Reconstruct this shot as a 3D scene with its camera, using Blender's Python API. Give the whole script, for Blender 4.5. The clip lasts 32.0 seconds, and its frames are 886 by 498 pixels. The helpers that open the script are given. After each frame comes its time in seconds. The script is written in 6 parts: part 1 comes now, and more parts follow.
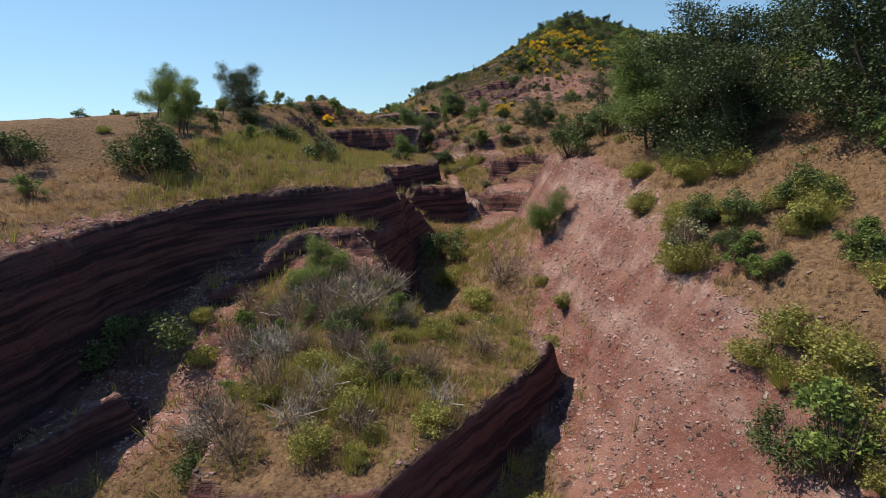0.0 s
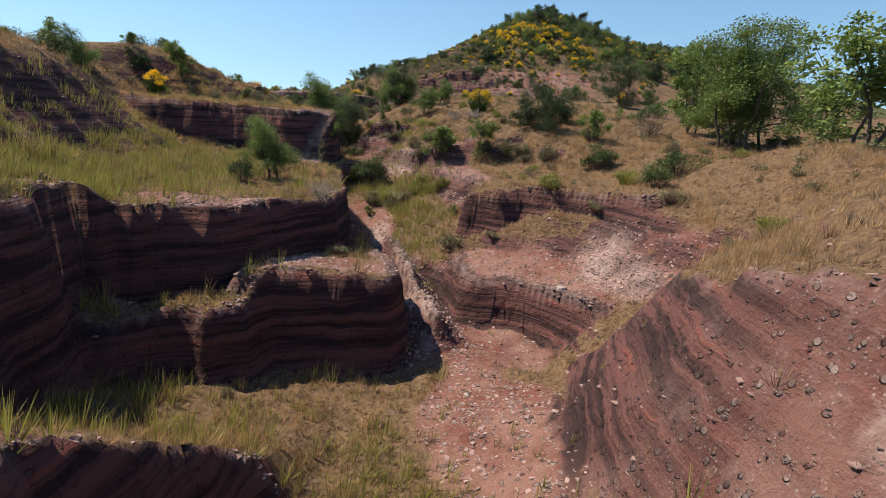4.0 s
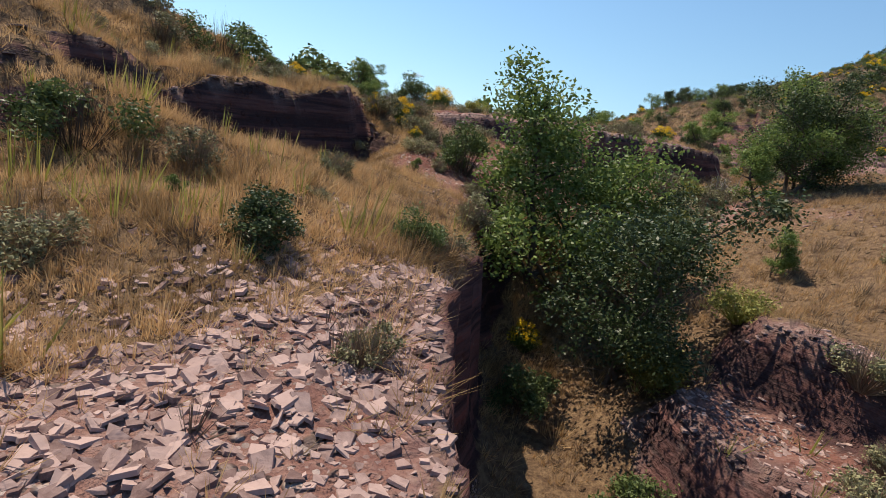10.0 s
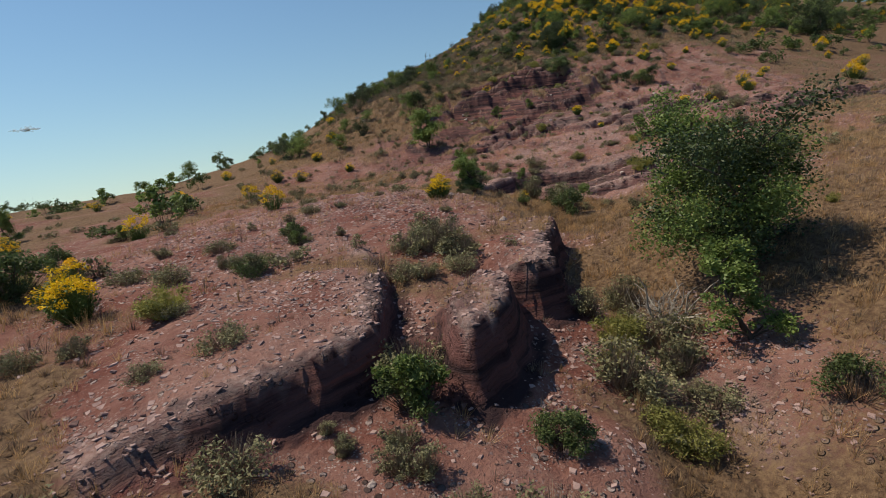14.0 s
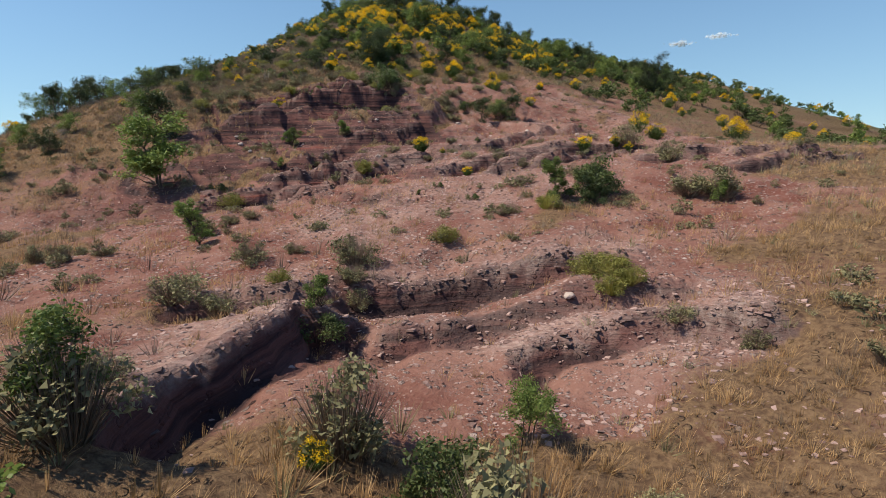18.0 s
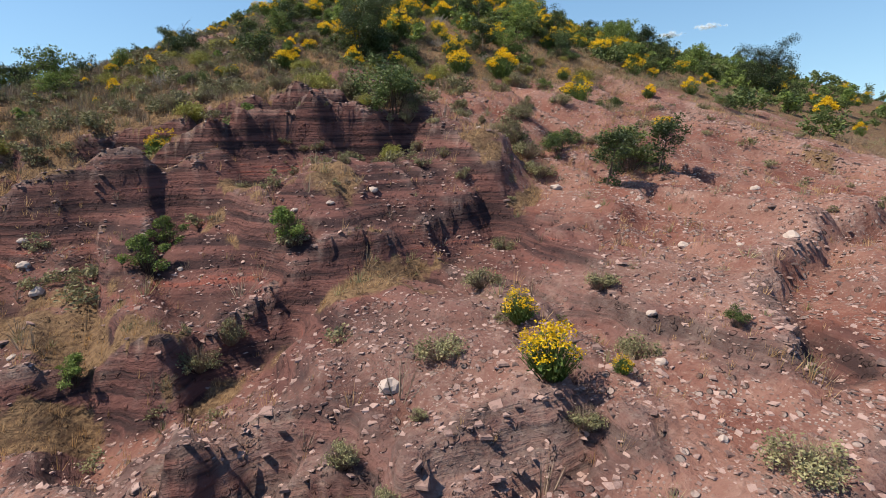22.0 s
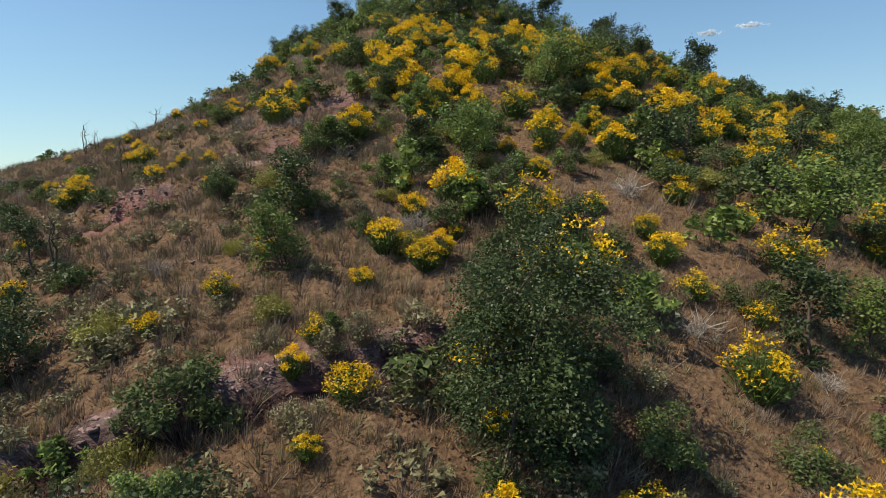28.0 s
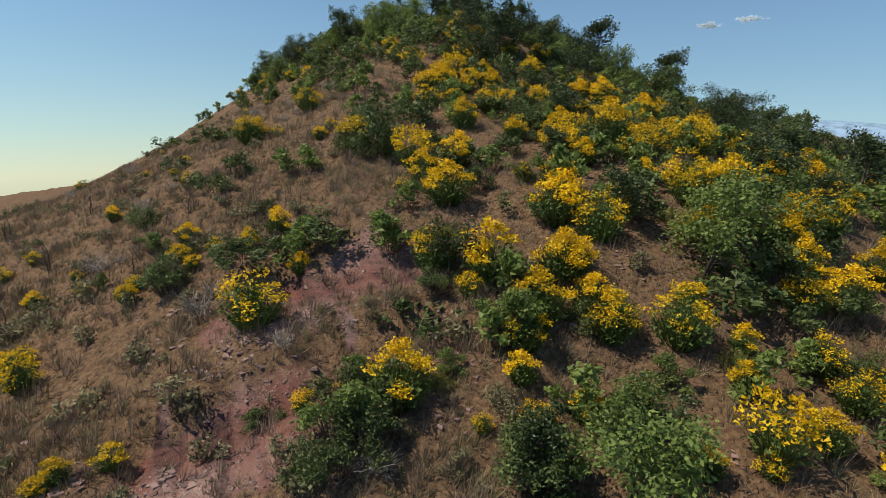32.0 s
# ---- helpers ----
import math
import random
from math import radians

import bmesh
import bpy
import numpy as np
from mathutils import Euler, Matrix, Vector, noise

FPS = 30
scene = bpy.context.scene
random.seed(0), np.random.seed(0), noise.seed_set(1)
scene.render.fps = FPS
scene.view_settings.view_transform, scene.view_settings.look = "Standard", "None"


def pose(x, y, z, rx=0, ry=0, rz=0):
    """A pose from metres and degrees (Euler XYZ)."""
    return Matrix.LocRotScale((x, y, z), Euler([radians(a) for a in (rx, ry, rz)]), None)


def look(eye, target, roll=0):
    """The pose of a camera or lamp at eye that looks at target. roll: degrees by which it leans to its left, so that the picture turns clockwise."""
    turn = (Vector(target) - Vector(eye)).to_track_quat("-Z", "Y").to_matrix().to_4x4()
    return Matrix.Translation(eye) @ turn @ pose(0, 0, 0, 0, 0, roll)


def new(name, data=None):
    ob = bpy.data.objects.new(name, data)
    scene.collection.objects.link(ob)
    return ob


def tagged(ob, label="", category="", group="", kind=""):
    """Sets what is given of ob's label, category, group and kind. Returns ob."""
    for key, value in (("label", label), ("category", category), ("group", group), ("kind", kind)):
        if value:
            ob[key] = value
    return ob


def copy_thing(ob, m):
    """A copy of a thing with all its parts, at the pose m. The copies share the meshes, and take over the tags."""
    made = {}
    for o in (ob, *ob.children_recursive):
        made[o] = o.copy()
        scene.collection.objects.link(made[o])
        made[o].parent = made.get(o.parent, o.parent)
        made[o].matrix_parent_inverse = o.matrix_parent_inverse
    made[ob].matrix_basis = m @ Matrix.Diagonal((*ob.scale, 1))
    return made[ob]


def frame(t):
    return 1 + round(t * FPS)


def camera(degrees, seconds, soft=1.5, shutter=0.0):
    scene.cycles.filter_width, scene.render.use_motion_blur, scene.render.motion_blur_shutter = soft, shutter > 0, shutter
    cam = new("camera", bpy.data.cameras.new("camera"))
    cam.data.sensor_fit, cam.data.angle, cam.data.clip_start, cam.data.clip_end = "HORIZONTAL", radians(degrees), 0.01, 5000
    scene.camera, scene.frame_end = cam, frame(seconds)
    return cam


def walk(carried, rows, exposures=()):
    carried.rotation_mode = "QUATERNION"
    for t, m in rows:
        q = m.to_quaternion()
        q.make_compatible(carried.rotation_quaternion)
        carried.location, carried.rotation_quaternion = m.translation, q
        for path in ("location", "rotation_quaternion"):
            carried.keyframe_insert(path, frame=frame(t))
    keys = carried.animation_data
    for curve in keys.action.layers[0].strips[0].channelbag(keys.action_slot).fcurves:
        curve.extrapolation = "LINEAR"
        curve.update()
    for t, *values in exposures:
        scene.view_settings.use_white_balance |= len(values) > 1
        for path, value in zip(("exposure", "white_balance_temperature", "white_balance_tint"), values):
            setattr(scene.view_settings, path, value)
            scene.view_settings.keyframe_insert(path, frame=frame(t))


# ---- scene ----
cam = camera(80.0, 32.0, 0.5)
PATH = [
    (0, (-0.223, -3.224, 0.236), (-0.237, -1.286, -0.259), -2.3),
    (0.5, (-0.232, -0.076, 0.005), (-0.213, 1.861, -0.492), -1.1),
    (1, (-0.226, 3.032, -0.224), (-0.178, 4.968, -0.724), -0.4),
    (1.5, (-0.238, 5.846, -0.409), (-0.162, 7.780, -0.910), 0.1),
    (2, (-0.251, 8.710, -0.602), (-0.146, 10.645, -1.099), 2.0),
    (2.5, (-0.189, 11.423, -0.644), (-0.051, 13.355, -1.144), 1.7),
    (4.5, (1.126, 25.411, -0.806), (1.355, 27.336, -1.298), 3.8),
    (5, (1.301, 28.820, -0.615), (1.485, 30.749, -1.110), 5.2),
    (5.5, (1.331, 31.972, -0.443), (1.452, 33.904, -0.944), 6.5),
    (6, (1.280, 35.055, -0.361), (1.333, 36.989, -0.867), 6.8),
    (6.5, (1.047, 38.211, -0.391), (1.048, 40.147, -0.892), 5.4),
    (7, (0.654, 41.103, -0.214), (0.648, 43.037, -0.721), 3.9),
    (7.5, (0.355, 43.753, 0.100), (0.339, 45.684, -0.421), 3.9),
    (8, (-0.050, 46.429, 0.137), (-0.109, 48.362, -0.373), 4.8),
    (8.5, (-0.452, 48.982, 0.156), (-0.633, 50.909, -0.346), 6.8),
    (9, (-0.910, 50.914, 0.260), (-1.279, 52.813, -0.249), 10.6),
    (9.5, (-1.525, 52.521, 0.372), (-2.100, 54.364, -0.152), 11.8),
    (10, (-2.155, 53.696, 0.469), (-2.854, 55.497, -0.046), 9.8),
    (10.5, (-2.826, 54.762, 0.799), (-3.577, 56.540, 0.273), 7.3),
    (11, (-3.573, 55.779, 1.237), (-4.302, 57.566, 0.712), 2.4),
    (11.5, (-4.339, 56.997, 1.749), (-4.954, 58.825, 1.219), -2.7),
    (12, (-5.031, 58.102, 2.247), (-5.461, 59.979, 1.707), -1.7),
    (12.5, (-5.420, 59.408, 2.755), (-5.729, 61.303, 2.195), 0.3),
    (13, (-5.692, 60.766, 3.133), (-5.874, 62.680, 2.584), 0.2),
    (13.5, (-5.864, 62.298, 3.291), (-5.848, 64.231, 2.775), -2.8),
    (14, (-5.891, 64.005, 3.505), (-5.596, 65.920, 3.011), -6.5),
    (14.5, (-5.768, 65.530, 3.664), (-5.226, 67.397, 3.192), -8.6),
    (15, (-5.435, 67.052, 3.831), (-4.655, 68.836, 3.376), -11.1),
    (15.5, (-4.798, 68.554, 3.981), (-3.870, 70.266, 3.524), -10.0),
    (17.5, (-1.034, 78.359, 2.898), (-0.069, 80.064, 2.493), 1.1),
    (18, (0.022, 80.761, 2.810), (0.988, 82.465, 2.405), -0.8),
    (18.5, (1.087, 83.315, 2.696), (2.057, 85.017, 2.294), -1.4),
    (19, (2.045, 85.544, 2.723), (3.020, 87.243, 2.319), -0.6),
    (19.5, (3.090, 87.811, 2.947), (4.066, 89.507, 2.537), 1.2),
    (20, (4.062, 90.176, 3.199), (5.045, 91.870, 2.796), 1.6),
    (20.5, (5.025, 92.447, 3.608), (6.008, 94.140, 3.200), 0.8),
    (21, (5.886, 94.534, 4.068), (6.866, 96.227, 3.651), -0.4),
    (21.5, (6.724, 96.709, 4.590), (7.706, 98.401, 4.172), -1.1),
    (22, (7.490, 98.801, 5.347), (8.481, 100.485, 4.920), -1.5),
    (22.5, (8.321, 101.119, 6.110), (9.314, 102.800, 5.677), -2.5),
    (23, (9.079, 103.316, 6.962), (10.047, 105.007, 6.507), -3.9),
    (23.5, (9.767, 105.125, 7.700), (10.714, 106.824, 7.234), -3.4),
    (24, (10.253, 106.341, 8.350), (11.190, 108.042, 7.872), -1.4),
    (24.5, (10.678, 107.542, 9.108), (11.594, 109.250, 8.615), -0.9),
    (25, (11.007, 108.886, 9.928), (11.922, 110.590, 9.418), -1.2),
    (25.5, (11.422, 110.273, 10.720), (12.333, 111.976, 10.198), -1.8),
    (27.5, (13.392, 116.839, 13.075), (14.315, 118.558, 12.637), 0.1),
    (28, (13.701, 118.126, 13.796), (14.613, 119.849, 13.347), -0.0),
    (28.5, (13.940, 119.237, 14.527), (14.845, 120.959, 14.063), 1.2),
    (29, (14.150, 120.296, 15.222), (15.064, 122.010, 14.748), 1.6),
    (29.5, (14.466, 121.453, 15.887), (15.379, 123.166, 15.404), 1.2),
    (30, (14.759, 122.695, 16.470), (15.674, 124.405, 15.982), 0.9),
    (30.5, (15.037, 123.986, 17.079), (15.959, 125.692, 16.588), 0.7),
    (31, (15.357, 125.311, 17.699), (16.289, 127.010, 17.203), 1.2),
    (31.5, (15.843, 126.906, 18.163), (16.779, 128.604, 17.672), 2.4),
    (32, (16.342, 128.613, 18.806), (17.279, 130.306, 18.300), 2.0),
]
walk(cam, [(t, look(eye, target, roll)) for t, eye, target, roll in PATH],
     [(0, 0.35), (5, 0.65), (6, 0.75), (7, 0.5), (8, 0.55), (9, 0.6), (10, 0.5), (11, 0.32), (12, 0.2), (14, -0.1), (18, 0.3), (20, 0.35), (22, 0.55), (25, 0.7), (28, 0.25), (29, 0.22), (31, 0.05), (32, 0.0)])

# ---- world, sun, exposure ----
SUN_AZ, SUN_EL = 64.0, 56.0   # degrees to the left of +y, degrees above the horizon
world = bpy.data.worlds.new("world")
scene.world = world
world.use_nodes = True
wn, wl = world.node_tree.nodes, world.node_tree.links
sky = wn.new("ShaderNodeTexSky")
sky.sky_type, sky.sun_disc = "NISHITA", False
sky.sun_elevation, sky.sun_rotation = radians(SUN_EL), radians(-SUN_AZ)
sky.altitude, sky.air_density, sky.dust_density, sky.ozone_density = 200, 1.0, 0.0, 2.0
wn["Background"].inputs["Strength"].default_value = 0.092
# the sky's band above the horizon is taken a little lower, to stand behind the falling ground
wide = wn.new("ShaderNodeMapping")
wide.inputs["Location"].default_value = (0, 0, 0.07)
wide.inputs["Scale"].default_value = (1, 1, 0.6)
wl.new(wn.new("ShaderNodeTexCoord").outputs["Generated"], wide.inputs["Vector"])
wl.new(wide.outputs[0], sky.inputs["Vector"])
tint = wn.new("ShaderNodeMix")
tint.data_type, tint.blend_type = "RGBA", "MULTIPLY"
tint.inputs[0].default_value = 1.0
tint.inputs[7].default_value = (0.86, 1.0, 1.07, 1)
wl.new(sky.outputs[0], tint.inputs[6])
wl.new(tint.outputs[2], wn["Background"].inputs["Color"])
sun = new("sun", bpy.data.lights.new("sun", "SUN"))
sun.data.energy, sun.data.angle, sun.data.color = 5.0, radians(0.53), (1.0, 0.89, 0.70)
sun.matrix_world = look((0, 0, 0), (math.sin(radians(SUN_AZ)) * math.cos(radians(SUN_EL)),
                                    -math.cos(radians(SUN_AZ)) * math.cos(radians(SUN_EL)), -math.sin(radians(SUN_EL))))


# ---- noise and small helpers ----
def hash01(i, j, seed=0):
    h = (i.astype(np.int64) * 374761393 + j.astype(np.int64) * 668265263 + seed * 974634777) & 0x7FFFFFFF
    h = ((h ^ (h >> 13)) * 1274126177) & 0x7FFFFFFF
    return ((h ^ (h >> 16)) & 0xFFFF) / 65535.0


def vnoise(x, y, seed=0):
    """Smooth value noise, -1 to 1."""
    i, j = np.floor(x), np.floor(y)
    u, v = x - i, y - j
    u, v = u * u * (3 - 2 * u), v * v * (3 - 2 * v)
    a, b = hash01(i, j, seed), hash01(i + 1, j, seed)
    c, d = hash01(i, j + 1, seed), hash01(i + 1, j + 1, seed)
    return 2 * ((a * (1 - u) + b * u) * (1 - v) + (c * (1 - u) + d * u) * v) - 1


def fbm(x, y, seed=0, octaves=4):
    total, amp = 0, 1
    for n in range(octaves):
        total = total + amp * vnoise(x * 2**n, y * 2**n, seed + 17 * n)
        amp *= 0.5
    return total / 1.9


def smooth(a, b, v):
    u = np.clip((v - a) / (b - a), 0, 1)
    return u * u * (3 - 2 * u)


def mesh_from(name, verts, faces, material, smooth_shade=False):
    """A mesh from arrays: faces all of one size."""
    verts, faces = np.asarray(verts, np.float32), np.asarray(faces, np.int32)
    me = bpy.data.meshes.new(name)
    n, k = faces.shape
    me.vertices.add(len(verts))
    me.vertices.foreach_set("co", verts.ravel())
    me.loops.add(n * k)
    me.loops.foreach_set("vertex_index", faces.ravel())
    me.polygons.add(n)
    me.polygons.foreach_set("loop_start", np.arange(0, n * k, k, dtype=np.int32))
    me.polygons.foreach_set("use_smooth", np.full(n, smooth_shade))
    me.update(calc_edges=True)
    me.materials.append(material)
    return me


def part(name, me, parent, label=""):
    ob = new(name, me)
    ob.parent = parent
    if label:
        ob["label"] = label
    return ob


# ---- materials ----
def material(name, rough=0.9):
    m = bpy.data.materials.new(name)
    m.use_nodes = True
    nodes, links = m.node_tree.nodes, m.node_tree.links
    bsdf = nodes["Principled BSDF"]
    bsdf.inputs["Roughness"].default_value = rough
    bsdf.inputs["Specular IOR Level"].default_value = 0.25
    return m, nodes, links, bsdf


def node(nodes, kind, **values):
    n = nodes.new(kind)
    for key, value in values.items():
        n.inputs[key.replace("_", " ")].default_value = value
    return n


def mix_colour(nodes, links, fac, a, b):
    n = nodes.new("ShaderNodeMix")
    n.data_type = "RGBA"
    for socket, value in ((n.inputs[0], fac), (n.inputs[6], a), (n.inputs[7], b)):
        if isinstance(value, (int, float)):
            socket.default_value = value
        elif isinstance(value, tuple):
            socket.default_value = (*value, 1)
        else:
            links.new(value, socket)
    return n.outputs[2]


def noise_tex(nodes, links, scale, detail=4, vector=None, rough=0.6):
    n = node(nodes, "ShaderNodeTexNoise", Scale=scale, Detail=detail, Roughness=rough)
    if vector is not None:
        links.new(vector, n.inputs["Vector"])
    return n.outputs["Fac"]


def ramp(nodes, links, value, low, high):
    n = nodes.new("ShaderNodeMapRange")
    n.interpolation_type = "SMOOTHSTEP"
    n.inputs["From Min"].default_value, n.inputs["From Max"].default_value = low, high
    links.new(value, n.inputs["Value"])
    return n.outputs[0]


def plant_material(name, dark, light, rough=0.6, glow=0.25, scale=1.2, other=None):
    """Leaf or stem colour that varies from leaf to leaf, from plant to plant and over each plant."""
    m, nodes, links, bsdf = material(name, rough)
    geo, info = nodes.new("ShaderNodeNewGeometry"), nodes.new("ShaderNodeObjectInfo")
    coord = nodes.new("ShaderNodeTexCoord")
    patch = ramp(nodes, links, noise_tex(nodes, links, scale, 2, coord.outputs["Object"]), 0.3, 0.7)
    blend = nodes.new("ShaderNodeMath")
    blend.operation = "MULTIPLY_ADD"
    links.new(geo.outputs["Random Per Island"], blend.inputs[0])
    blend.inputs[1].default_value = 0.6
    half = nodes.new("ShaderNodeMath")
    half.operation = "MULTIPLY"
    links.new(patch, half.inputs[0])
    half.inputs[1].default_value = 0.4
    links.new(half.outputs[0], blend.inputs[2])
    base = mix_colour(nodes, links, blend.outputs[0], dark, light)
    if other:
        tufts = noise_tex(nodes, links, 1.6, 3, coord.outputs["Object"], 0.7)
        base = mix_colour(nodes, links, ramp(nodes, links, tufts, 0.47, 0.62), base, other)
    tint = nodes.new("ShaderNodeHueSaturation")
    links.new(base, tint.inputs["Color"])
    value = nodes.new("ShaderNodeMapRange")
    value.inputs["To Min"].default_value, value.inputs["To Max"].default_value = 0.75, 1.2
    links.new(info.outputs["Random"], value.inputs["Value"])
    links.new(value.outputs[0], tint.inputs["Value"])
    links.new(tint.outputs[0], bsdf.inputs["Base Color"])
    if glow:
        thin = nodes.new("ShaderNodeBsdfTranslucent")
        links.new(tint.outputs[0], thin.inputs["Color"])
        both = nodes.new("ShaderNodeMixShader")
        both.inputs[0].default_value = glow
        links.new(bsdf.outputs[0], both.inputs[1])
        links.new(thin.outputs[0], both.inputs[2])
        links.new(both.outputs[0], nodes["Material Output"].inputs["Surface"])
    return m


def ground_material():
    m, nodes, links, bsdf = material("ground", 0.95)
    bsdf.inputs["Specular IOR Level"].default_value = 0.1
    coord, geo = nodes.new("ShaderNodeTexCoord"), nodes.new("ShaderNodeNewGeometry")
    xyz = coord.outputs["Object"]

    def attribute(name):
        a = nodes.new("ShaderNodeAttribute")
        a.attribute_name = name
        return a.outputs["Fac"]
    # thin beds: noise stretched flat, tilted a little to one side
    tilt = nodes.new("ShaderNodeMapping")
    tilt.inputs["Rotation"].default_value = (radians(3), radians(-5), 0)
    tilt.inputs["Scale"].default_value = (0.22, 0.22, 4.5)
    links.new(xyz, tilt.inputs["Vector"])
    beds = noise_tex(nodes, links, 1.0, 6, tilt.outputs[0], 0.65)
    fine = noise_tex(nodes, links, 9.0, 6, xyz, 0.7)
    broad = noise_tex(nodes, links, 0.55, 5, xyz)
    patch = noise_tex(nodes, links, 2.3, 5, xyz, 0.65)
    soil = mix_colour(nodes, links, ramp(nodes, links, broad, 0.35, 0.65), (0.155, 0.058, 0.045), (0.25, 0.13, 0.105))
    soil = mix_colour(nodes, links, ramp(nodes, links, fine, 0.5, 0.8), soil, (0.33, 0.20, 0.165))

    def pebbles(scale, share):
        """Broken stones on the soil: their colour, and where they lie."""
        cells = node(nodes, "ShaderNodeTexVoronoi", Scale=scale)
        links.new(xyz, cells.inputs["Vector"])
        split = nodes.new("ShaderNodeSeparateColor")
        links.new(cells.outputs["Color"], split.inputs[0])
        chosen = ramp(nodes, links, split.outputs[0], share, share + 0.02)
        inner = ramp(nodes, links, cells.outputs["Distance"], 0.48, 0.36)
        both = nodes.new("ShaderNodeMath")
        both.operation = "MULTIPLY"
        links.new(chosen, both.inputs[0])
        links.new(inner, both.inputs[1])
        return mix_colour(nodes, links, split.outputs[1], (0.05, 0.03, 0.028), (0.46, 0.36, 0.33)), both.outputs[0]
    small_colour, small = pebbles(26.0, 0.45)
    large_colour, large = pebbles(8.0, 0.6)
    strewn = nodes.new("ShaderNodeMath")
    strewn.operation = "MULTIPLY"
    links.new(small, strewn.inputs[0])
    links.new(ramp(nodes, links, patch, 0.42, 0.6), strewn.inputs[1])
    fallen = nodes.new("ShaderNodeMath")
    fallen.operation = "MULTIPLY"
    links.new(large, fallen.inputs[0])
    links.new(ramp(nodes, links, patch, 0.44, 0.56), fallen.inputs[1])
    soil = mix_colour(nodes, links, strewn.outputs[0], soil, small_colour)
    soil = mix_colour(nodes, links, fallen.outputs[0], soil, large_colour)
    rock = mix_colour(nodes, links, ramp(nodes, links, beds, 0.40, 0.60), (0.045, 0.027, 0.029), (0.145, 0.068, 0.062))
    rock = mix_colour(nodes, links, ramp(nodes, links, beds, 0.62, 0.68), rock, (0.21, 0.074, 0.06))
    rock = mix_colour(nodes, links, ramp(nodes, links, fine, 0.62, 0.75), rock, (0.21, 0.13, 0.12))
    pale = mix_colour(nodes, links, ramp(nodes, links, fine, 0.3, 0.75), (0.27, 0.165, 0.145), (0.52, 0.41, 0.37))
    pale = mix_colour(nodes, links, strewn.outputs[0], pale, small_colour)
    straw = mix_colour(nodes, links, ramp(nodes, links, fine, 0.3, 0.7), (0.085, 0.05, 0.033), (0.225, 0.145, 0.085))
    colour = mix_colour(nodes, links, attribute("steep"), soil, rock)
    colour = mix_colour(nodes, links, attribute("pale"), colour, pale)
    grassy = nodes.new("ShaderNodeMath")
    grassy.operation = "MULTIPLY_ADD"
    links.new(fine, grassy.inputs[0])
    grassy.inputs[1].default_value = 0.5
    links.new(attribute("cover"), grassy.inputs[2])
    colour = mix_colour(nodes, links, ramp(nodes, links, grassy.outputs[0], 0.5, 0.85), colour, straw)
    far = mix_colour(nodes, links, broad, (0.05, 0.075, 0.03), (0.12, 0.12, 0.05))
    colour = mix_colour(nodes, links, attribute("far"), colour, far)
    links.new(colour, bsdf.inputs["Base Color"])
    add = nodes.new("ShaderNodeMath")
    add.operation = "ADD"
    links.new(fine, add.inputs[0])
    links.new(fallen.outputs[0], add.inputs[1])
    lay = nodes.new("ShaderNodeMath")
    lay.operation = "MULTIPLY_ADD"
    only = nodes.new("ShaderNodeMath")
    only.operation = "MULTIPLY"
    links.new(beds, only.inputs[0])
    links.new(attribute("steep"), only.inputs[1])
    links.new(only.outputs[0], lay.inputs[0])
    lay.inputs[1].default_value = 2.2
    links.new(add.outputs[0], lay.inputs[2])
    bump = node(nodes, "ShaderNodeBump", Strength=1.0, Distance=0.075)
    links.new(lay.outputs[0], bump.inputs["Height"])
    links.new(bump.outputs[0], bsdf.inputs["Normal"])
    return m


def stone_material(name, low, high):
    m, nodes, links, bsdf = material(name, 0.92)
    coord, info, geo = nodes.new("ShaderNodeTexCoord"), nodes.new("ShaderNodeObjectInfo"), nodes.new("ShaderNodeNewGeometry")
    grain = noise_tex(nodes, links, 14.0, 6, coord.outputs["Object"], 0.7)
    mixed = nodes.new("ShaderNodeMath")
    mixed.operation = "MULTIPLY_ADD"
    links.new(geo.outputs["Random Per Island"], mixed.inputs[0])
    mixed.inputs[1].default_value = 0.6
    links.new(grain, mixed.inputs[2])
    links.new(mix_colour(nodes, links, ramp(nodes, links, mixed.outputs[0], 0.35, 1.1), low, high), bsdf.inputs["Base Color"])
    bump = node(nodes, "ShaderNodeBump", Strength=0.5, Distance=0.03)
    links.new(grain, bump.inputs["Height"])
    links.new(bump.outputs[0], bsdf.inputs["Normal"])
    return m


GROUND = ground_material()
STONE = stone_material("stone", (0.12, 0.068, 0.062), (0.385, 0.265, 0.24))
LEDGE_STONE = stone_material("ledge_stone", (0.065, 0.043, 0.043), (0.30, 0.195, 0.175))
PALE_STONE = stone_material("pale_stone", (0.18, 0.13, 0.12), (0.42, 0.34, 0.31))
DRY_GRASS = plant_material("dry_grass", (0.37, 0.215, 0.10), (0.79, 0.54, 0.29), 0.8, 0.35, 0.5, (0.26, 0.165, 0.08))
HILL_GRASS = plant_material("hill_grass", (0.17, 0.105, 0.058), (0.47, 0.33, 0.18), 0.8, 0.3, 0.4, (0.15, 0.12, 0.06))
GREEN_GRASS = plant_material("green_grass", (0.18, 0.17, 0.03), (0.46, 0.45, 0.12), 0.8, 0.3, 1.2, (0.34, 0.26, 0.12))
OAK_LEAF = plant_material("oak_leaf", (0.055, 0.09, 0.022), (0.25, 0.32, 0.085), 0.5, 0.35)
HOLM_LEAF = plant_material("holm_leaf", (0.02, 0.034, 0.013), (0.10, 0.135, 0.048), 0.45, 0.2)
